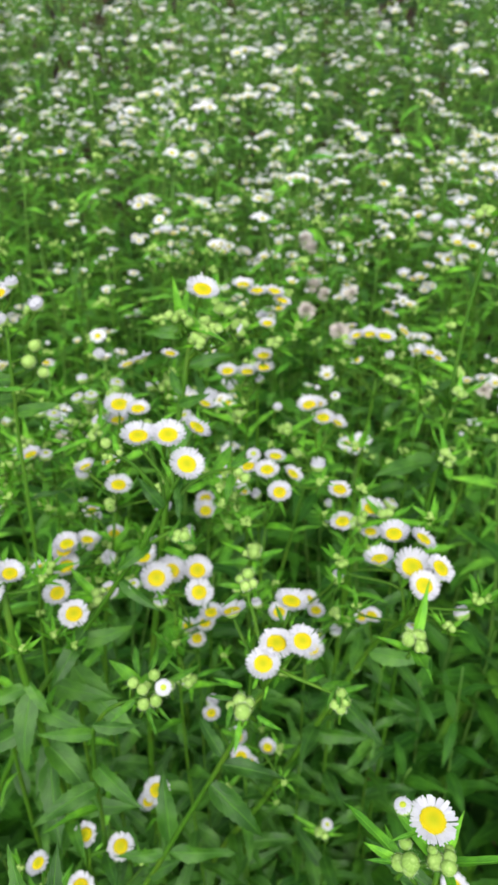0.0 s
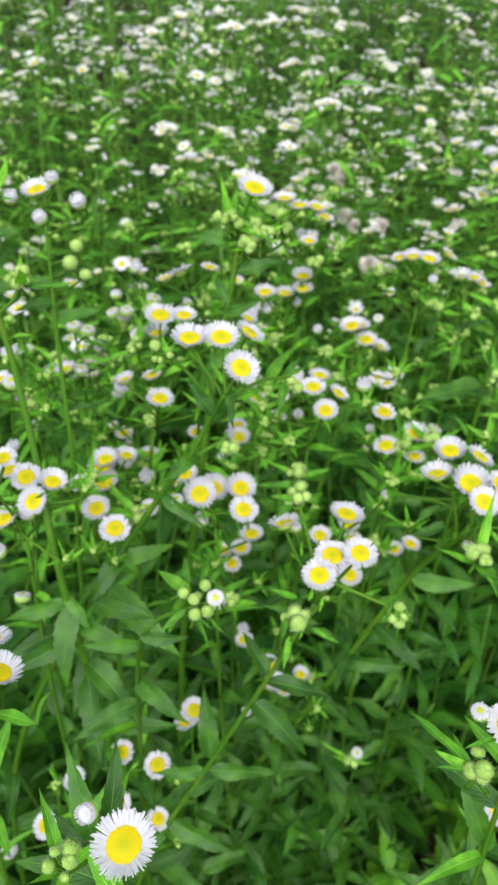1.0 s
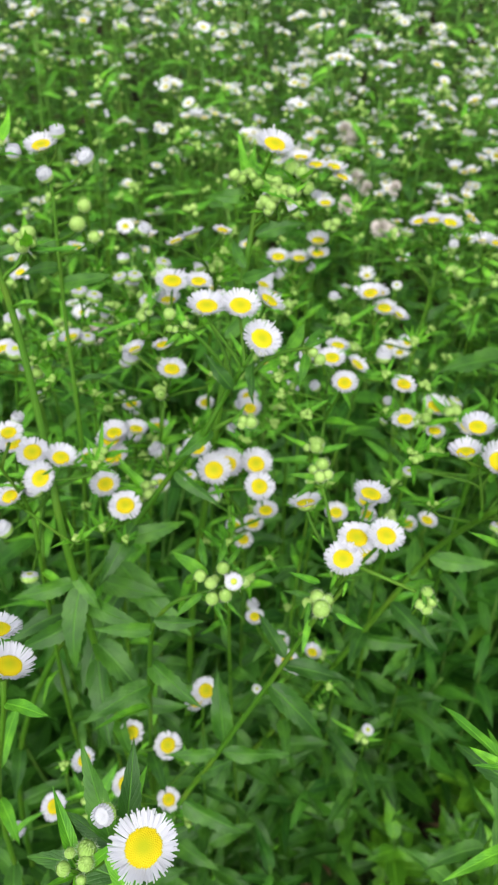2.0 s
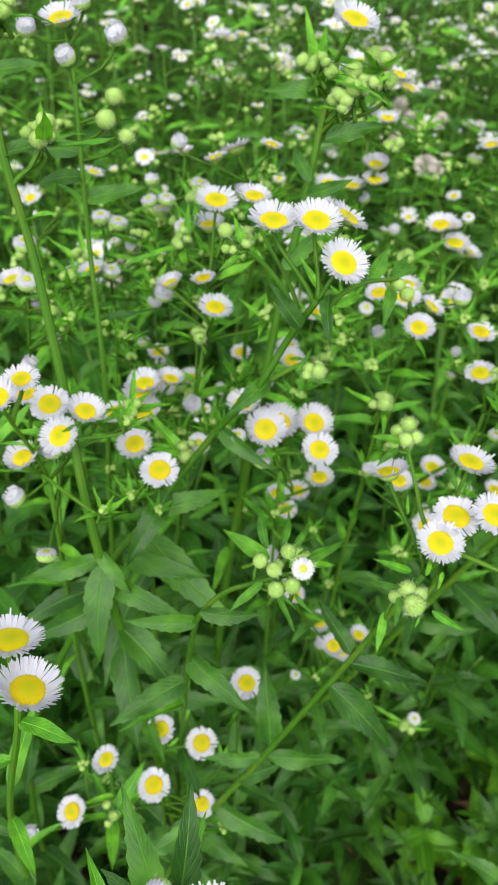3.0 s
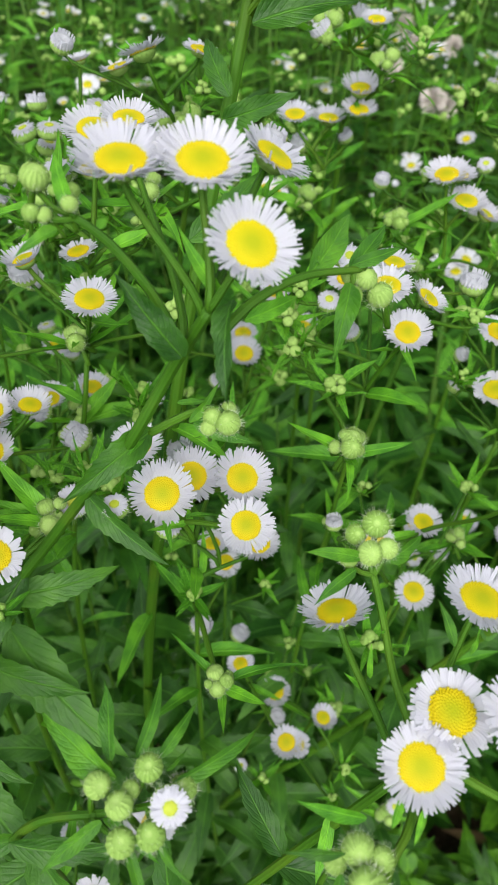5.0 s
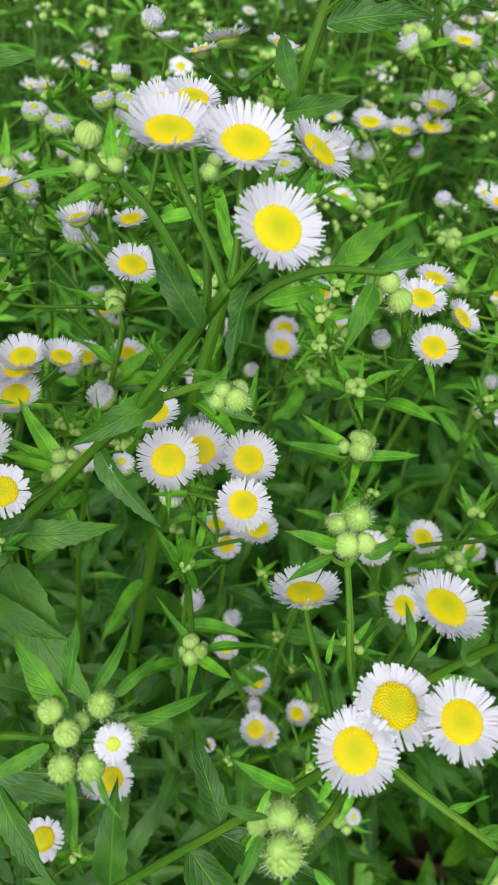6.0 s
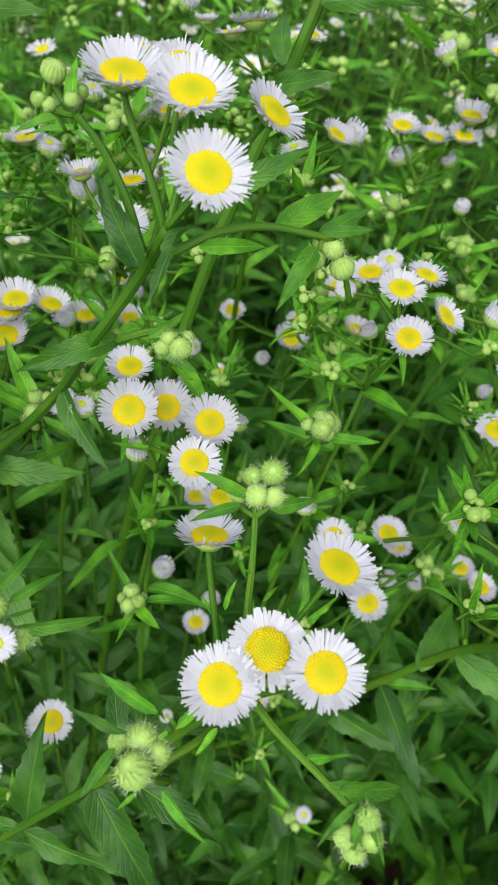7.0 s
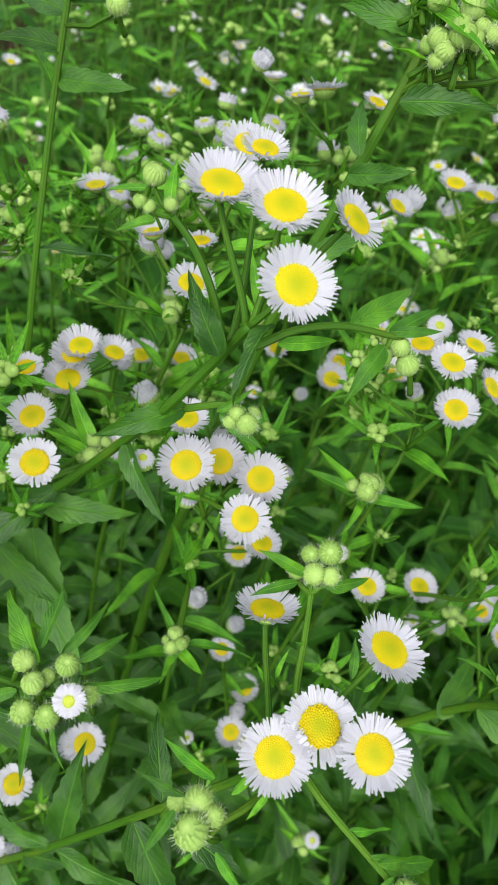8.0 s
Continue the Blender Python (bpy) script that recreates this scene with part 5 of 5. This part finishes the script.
rng = random.Random(5)
kinds = [meadow_plant(60 + i, tall, heads, knots) for i, (tall, heads, knots) in enumerate(((0.49, 0, 3), (0.52, 2, 3), (0.46, 0, 4), (0.53, 1, 3), (0.50, 0, 4)))]
# no flowering plants where the front ones stand, nor in the low corner beside them
MIDDLE = spots(21, -0.6, 0.6, 0.44, 0.90, 0.090, lambda x, y: abs(x) < 0.12 + 0.40 * y and (y > 0.54 or abs(x) > 0.15))
for i, (x, y) in enumerate(MIDDLE):
    m = Matrix.Translation((x, y, 0)) @ Matrix.Rotation(rng.uniform(0, 6.28), 4, "Z") @ Matrix.Scale(rng.uniform(0.84, 1.10), 4)
    if i < len(kinds):
        kinds[i].matrix_basis = m
    else:
        copy_thing(kinds[i % len(kinds)], m)

shoots = [shoot(80 + i, tall, gap) for i, (tall, gap) in enumerate(((0.40, 0.017), (0.33, 0.016), (0.28, 0.015), (0.44, 0.018)))]
LOW = spots(31, -0.2, 0.2, 0.06, 0.40, 0.062, lambda x, y: abs(x) < 0.10 + 0.25 * y)
for i, (x, y) in enumerate(LOW):
    k = i % 4
    corner = 0.06 < x < 0.26 and 0.10 < y < 0.36
    m = Matrix.Translation((x, y, 0)) @ Matrix.Rotation(rng.uniform(0, 6.28), 4, "Z") @ Matrix.Scale(rng.uniform(0.45, 0.8) if corner else rng.uniform(0.55, 0.82), 4)
    if i < 4:
        shoots[i].matrix_basis = m
    else:
        copy_thing(shoots[k], m)


# ---- the far meadow, past counting, as one sheet of plants ----
def small_head(rng, fine):
    """A flower head of the far meadow, one unit across."""
    h = Shape()
    rays(h, rng, 24 if fine else 15, 1, 2, rng.uniform(0.02, 0.34), 0.15, 0.5, 0.02)
    lathe(h, [(0.05, -0.18), (0.2, -0.1), (0.22, -0.02)], 6 if fine else 5, 4)
    lathe(h, [(0.20, 0.0), (0.15, 0.03), (0.06, 0.045)], 8, 3)
    h.uv[-24:] = [(0.9, 0.5)] * 8 + [(0.7, 0.5)] * 8 + [(0.3, 0.5)] * 8
    return h


def field_plant(seed, tall, tufts, leaves, fine):
    """One plant of the far meadow in a single shape: a straight leafy stem whose side stalks each end in a flat tuft of heads and buds.
    Materials: 0 leaf, 1 stem, 2 petal, 3 disc, 4 bud, 5 young leaf."""
    rng = random.Random(seed)
    s = Shape()
    line = spline([(0, 0, -0.01), (rng.uniform(-0.015, 0.015), rng.uniform(-0.015, 0.015), tall * 0.5), (rng.uniform(-0.03, 0.03), rng.uniform(-0.03, 0.03), tall)], 5)
    tube(s, line, 0.0025, 0.0012, 4, 1)
    top = line[-1]
    for i in range(tufts):
        a, q = i * 2.4 + rng.uniform(-0.5, 0.5), (0.010 + 0.050 * math.sqrt(rng.random())) if i else 0.0
        c = top + Vector((q * math.cos(a), q * math.sin(a), rng.uniform(-0.075, 0.03) if i else 0.03))
        foot = line[-2 if c.z > top.z else -4 if c.z < top.z - 0.045 else -3]
        fork = foot.lerp(c, 0.72) + Vector((0, 0, 0.004))
        tube(s, [foot, foot.lerp(c, 0.4) - Vector((0, 0, 0.006)), fork], 0.0010, 0.0007, 3, 1)
        b = blade(rng, 0.2, False, rng.uniform(0.0, 0.3), 0.3, 3, 2)
        b.k = [5] * len(b.f)
        s.join(b, Matrix.Translation(fork) @ basis((math.cos(a + 0.8), math.sin(a + 0.8), 0.5), (0, 0, 1)) @ Matrix.Scale(rng.uniform(0.014, 0.028), 4))
        heads = rng.choice((0, 1, 2, 3, 3, 4))
        for j in range(heads + rng.randrange(3, 6)):
            b, r = j * 2.4 + a, (0.0035 + 0.0075 * math.sqrt(j / 6)) * (1.0 if j < heads else 1.3)
            low = 0.0 if j < heads else rng.uniform(0.0, 0.018)
            e = c + Vector((r * math.cos(b), r * math.sin(b), rng.gauss(0, 0.0025) - low))
            tube(s, [fork, e - Vector((0, 0, 0.002))], 0.0006, 0.0005, 3, 1)
            if j < heads:
                n = Vector((rng.gauss(0.2 * math.cos(b), 0.16), rng.gauss(0.2 * math.sin(b), 0.16), 1)).normalized()
                s.join(small_head(rng, fine), Matrix.Translation(e) @ facing(n, 0) @ Matrix.Scale(rng.uniform(0.0125, 0.0165), 4))
            else:
                d = Shape()
                lathe(d, [(0.1, -0.45), (0.46, -0.12), (0.44, 0.15), (0.12, 0.4)], 5 if fine else 4, 2 if rng.random() < 0.25 else 4)
                s.join(d, Matrix.Translation(e) @ Matrix.Scale(rng.uniform(0.0042, 0.0062), 4))
    turn = 0.0
    for i in range(leaves):
        t = 0.10 + 0.86 * (i + rng.random()) / leaves
        k = t * (len(line) - 1)
        q = line[int(k)].lerp(line[min(len(line) - 1, int(k) + 1)], k - int(k))
        turn += 2.4 + rng.uniform(-0.3, 0.3)
        b = blade(rng, rng.uniform(0.18, 0.27), False, rng.uniform(0.15, 0.55), 0.3, 5 if fine else 4, 2)
        b.k = [5 if t > 0.72 else 0] * len(b.f)
        s.join(b, Matrix.Translation(q) @ basis((math.cos(turn), math.sin(turn), rng.uniform(0.05, 0.6)), (rng.gauss(0, 0.3), 0, 1)) @ Matrix.Scale((0.082 - 0.050 * t) * rng.uniform(0.8, 1.25), 4))
    return s


def sheet(name, shapes, places, materials):
    """Many turned and scaled copies of some shapes in one mesh."""
    data = [(np.array(s.v, dtype=np.float64), s.f, s.k, s.uv) for s in shapes]
    out, n = Shape(), 0
    allv = []
    for i, m in enumerate(places):
        v, f, k, uv = data[i % len(data)]
        a = np.array(m)
        allv.append(v @ a[:3, :3].T + a[:3, 3])
        out.f.extend(tuple(n + q for q in face) for face in f)
        out.k.extend(k)
        out.uv.extend(uv)
        n += len(v)
    out.v = np.concatenate(allv).tolist()
    return new(name, out.mesh(name, materials))


def undergrowth(seed, tall, leaves, wide=0.30, long=1.0):
    """A leafy shoot in a single shape. Materials: 0 leaf, 1 stem."""
    rng = random.Random(seed)
    s = Shape()
    line = spline([(0, 0, -0.01), (rng.uniform(-0.02, 0.02), rng.uniform(-0.02, 0.02), tall * 0.5), (rng.uniform(-0.04, 0.04), rng.uniform(-0.04, 0.04), tall)], 6)
    tube(s, line, 0.0016, 0.0009, 5, 1)
    turn = 0.0
    for i in range(leaves):
        t = 0.08 + 0.92 * (i + rng.random()) / leaves
        q = line[min(len(line) - 1, int(t * (len(line) - 1)))]
        turn += 2.4 + rng.uniform(-0.4, 0.4)
        b = blade(rng, wide * rng.uniform(0.83, 1.2), True, rng.uniform(0.1, 0.45), rng.uniform(0.15, 0.45), 7, 2, rng.uniform(-0.5, 0.5))
        s.join(b, Matrix.Translation(q) @ basis((math.cos(turn), math.sin(turn), rng.uniform(0.0, 0.4 + 0.6 * t)), (rng.gauss(0, 0.3), rng.gauss(0, 0.3), 1)) @ Matrix.Scale(long * (0.082 - 0.040 * t) * rng.uniform(0.75, 1.2), 4))
    return s


UNDER = spots(51, -0.75, 0.75, -0.02, 1.0, 0.062, lambda x, y: abs(x) < 0.22 + 0.45 * y )
places, weeds = [], []
for x, y in UNDER:
    near, bare = abs(x) < 0.2 and y < 0.34, 0.05 < x < 0.24 and 0.06 < y < 0.36
    size = rng.uniform(0.35, 0.62) if bare else rng.uniform(0.5, 0.76) if near else rng.uniform(0.8, 1.15)
    (weeds if bare else places).append(Matrix.Translation((x, y, 0)) @ Matrix.Rotation(rng.uniform(0, 6.28), 4, "Z") @ Matrix.Scale(size, 4))
low = sheet("low_weeds", [undergrowth(320 + i, tall, 10, 0.50, 1.55) for i, tall in enumerate((0.28, 0.34, 0.24, 0.30))], weeds, [WEED_LEAF, FIELD_STEM])
tagged(low, "small yellow-green weeds on patches of bare dark soil", "weeds", kind="stuff")
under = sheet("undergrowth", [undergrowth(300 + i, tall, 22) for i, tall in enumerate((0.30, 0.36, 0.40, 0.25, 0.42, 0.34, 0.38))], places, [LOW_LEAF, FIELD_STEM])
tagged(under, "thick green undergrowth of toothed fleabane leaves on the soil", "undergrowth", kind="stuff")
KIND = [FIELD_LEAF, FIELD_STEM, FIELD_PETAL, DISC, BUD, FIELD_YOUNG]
for seed, y0, y1, pitch, low, high, tufts, fine in ((41, 0.50, 0.86, 0.105, 0.40, 0.50, 1, True), (42, 0.86, 1.5, 0.080, 0.46, 0.62, 5, True), (43, 1.5, 2.25, 0.082, 0.55, 0.72, 5, False)):
    grown, leafy = [], []
    for x, y in spots(seed, -2.2, 2.2, y0, y1, pitch, lambda x, y: abs(x) < 0.16 + 0.46 * y):
        size = rng.uniform(1.08, 1.22) if rng.random() < 0.18 and y0 > 0.8 else rng.uniform(0.88, 1.08)
        m = Matrix.Translation((x, y, 0)) @ Matrix.Rotation(rng.uniform(0, 6.28), 4, "Z") @ Matrix.Scale(size, 4)
        (leafy if x < -0.20 and y < 1.3 and rng.random() < 0.75 else grown).append(m)
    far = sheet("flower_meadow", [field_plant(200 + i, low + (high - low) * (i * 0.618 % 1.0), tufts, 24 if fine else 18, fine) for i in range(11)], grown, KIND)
    tagged(far, "dense meadow of white fleabane flowers reaching back to the hedge", "meadow", kind="stuff")
    if leafy:
        tagged(sheet("leafy_meadow", [field_plant(230 + i, low + (high - low) * (i * 0.618 % 1.0), 1, 28, True) for i in range(5)], leafy, KIND),
               "tall leafy fleabane stems with few flowers", "meadow", kind="stuff")


def plain_plant(seed, tall):
    """A meadow plant to stand beside and behind the walk, in a single shape."""
    rng = random.Random(seed)
    s = Shape()
    top = Vector((rng.uniform(-0.05, 0.05), rng.uniform(-0.05, 0.05), tall))
    tube(s, [Vector((0, 0, -0.01)), top * 0.5 + Vector((0.01, 0, 0)), top], 0.0022, 0.0012, 3, 1)
    for i in range(9):
        a, q = i * 2.4, 0.012 + 0.055 * rng.random()
        c = top + Vector((q * math.cos(a), q * math.sin(a), rng.uniform(-0.01, 0.04)))
        tube(s, [top * 0.94, c], 0.0008, 0.0006, 3, 1)
        h = Shape()
        if i < 7:
            rays(h, rng, 7, 1, 2, rng.uniform(0.1, 0.5), 0.12, 0.5, 0.0)
            lathe(h, [(0.18, -0.02), (0.10, 0.04)], 5, 3)
        else:
            lathe(h, [(0.1, -0.2), (0.25, 0.0), (0.08, 0.2)], 4, 4)
        s.join(h, Matrix.Translation(c) @ facing((rng.gauss(0, 0.3), rng.gauss(0, 0.3), 1), 0) @ Matrix.Scale(rng.uniform(0.013, 0.017), 4))
    for i in range(9):
        t, a = 0.08 + 0.84 * i / 9, i * 2.4
        b = blade(rng, rng.uniform(0.26, 0.36), False, rng.uniform(0.1, 0.4), 0.3, 2, 2)
        b.k = [5 if t > 0.5 else 0] * len(b.f)
        s.join(b, Matrix.Translation(top * t) @ basis((math.cos(a), math.sin(a), rng.uniform(0.1, 0.8)), (0, 0, 1)) @ Matrix.Scale((0.090 - 0.050 * t) * rng.uniform(0.9, 1.3), 4))
    return s


# unseen meadow, carried on to both sides and behind
ASIDE = spots(61, -3.2, 3.2, -2.2, 2.3, 0.148, lambda x, y: (abs(x) > 0.20 + 0.47 * max(y, -0.1) or y < -0.5) and math.hypot(x, y) > 0.9)
# denser unseen ring near the walk, added to keep side light off low leaves
ASIDE += spots(62, -1.0, 1.0, -0.9, 0.9, 0.095, lambda x, y: math.hypot(x, y) <= 0.9 and (abs(x) > 0.24 + 0.47 * max(y, -0.1) or y < -0.2))
places = [Matrix.Translation((x, y, 0)) @ Matrix.Rotation(rng.uniform(0, 6.28), 4, "Z") @ Matrix.Scale(rng.uniform(0.8, 1.12), 4) for x, y in ASIDE]
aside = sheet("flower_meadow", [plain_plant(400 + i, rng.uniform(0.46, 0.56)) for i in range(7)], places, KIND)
tagged(aside, "unseen meadow of white fleabane going on to both sides, near plants blocking light", "meadow", kind="stuff")

# ---- hedge behind the meadow ----
s = Shape()
hedge = random.Random(9)
for i in range(34):
    x, y = hedge.uniform(-3.2, 3.2), hedge.uniform(2.5, 3.4)
    tube(s, spline([(x, y, 0), (x + hedge.uniform(-0.2, 0.2), y + hedge.uniform(-0.1, 0.1), 0.9), (x + hedge.uniform(-0.4, 0.4), y + hedge.uniform(-0.2, 0.2), hedge.uniform(1.4, 2.2))], 4), 0.012, 0.004, 5, 1)
bits = [blade(hedge, 0.5, False, 0.25, 0.3, 3, 2) for i in range(5)]
for i in range(8000):
    c = (hedge.uniform(-3.4, 3.4), 2.45 + 0.9 * hedge.random() ** 0.8, 2.1 * hedge.random() ** 0.8)
    way = (hedge.gauss(0, 1), hedge.gauss(-0.4, 1), hedge.gauss(0, 0.6))
    s.join(bits[i % 5], Matrix.Translation(c) @ basis(way, (0, -0.4, 1)) @ Matrix.Scale(hedge.uniform(0.06, 0.12), 4))
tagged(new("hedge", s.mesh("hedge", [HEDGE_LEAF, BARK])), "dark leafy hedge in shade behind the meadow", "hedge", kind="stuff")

# ---- dead leaves on the soil ----
litter = random.Random(3)
dead = [blade(litter, 0.3, True, litter.uniform(-0.4, 0.4), 0.5, 8, 2, 0.8).mesh("dead_leaf", [STRAW]) for i in range(3)]
for i in range(70):
    ob = new("dead_leaf", dead[i % 3])
    ob.matrix_basis = Matrix.Translation((litter.uniform(-0.2, 0.3), litter.uniform(0.05, 0.5), 0.006)) @ pose(0, 0, 0, litter.uniform(-15, 15), litter.uniform(-15, 15), litter.uniform(0, 360)) @ Matrix.Scale(litter.uniform(0.025, 0.05), 4)
    tagged(ob, "withered brown leaf lying on the soil", "dead leaf", "dead leaves on the soil")
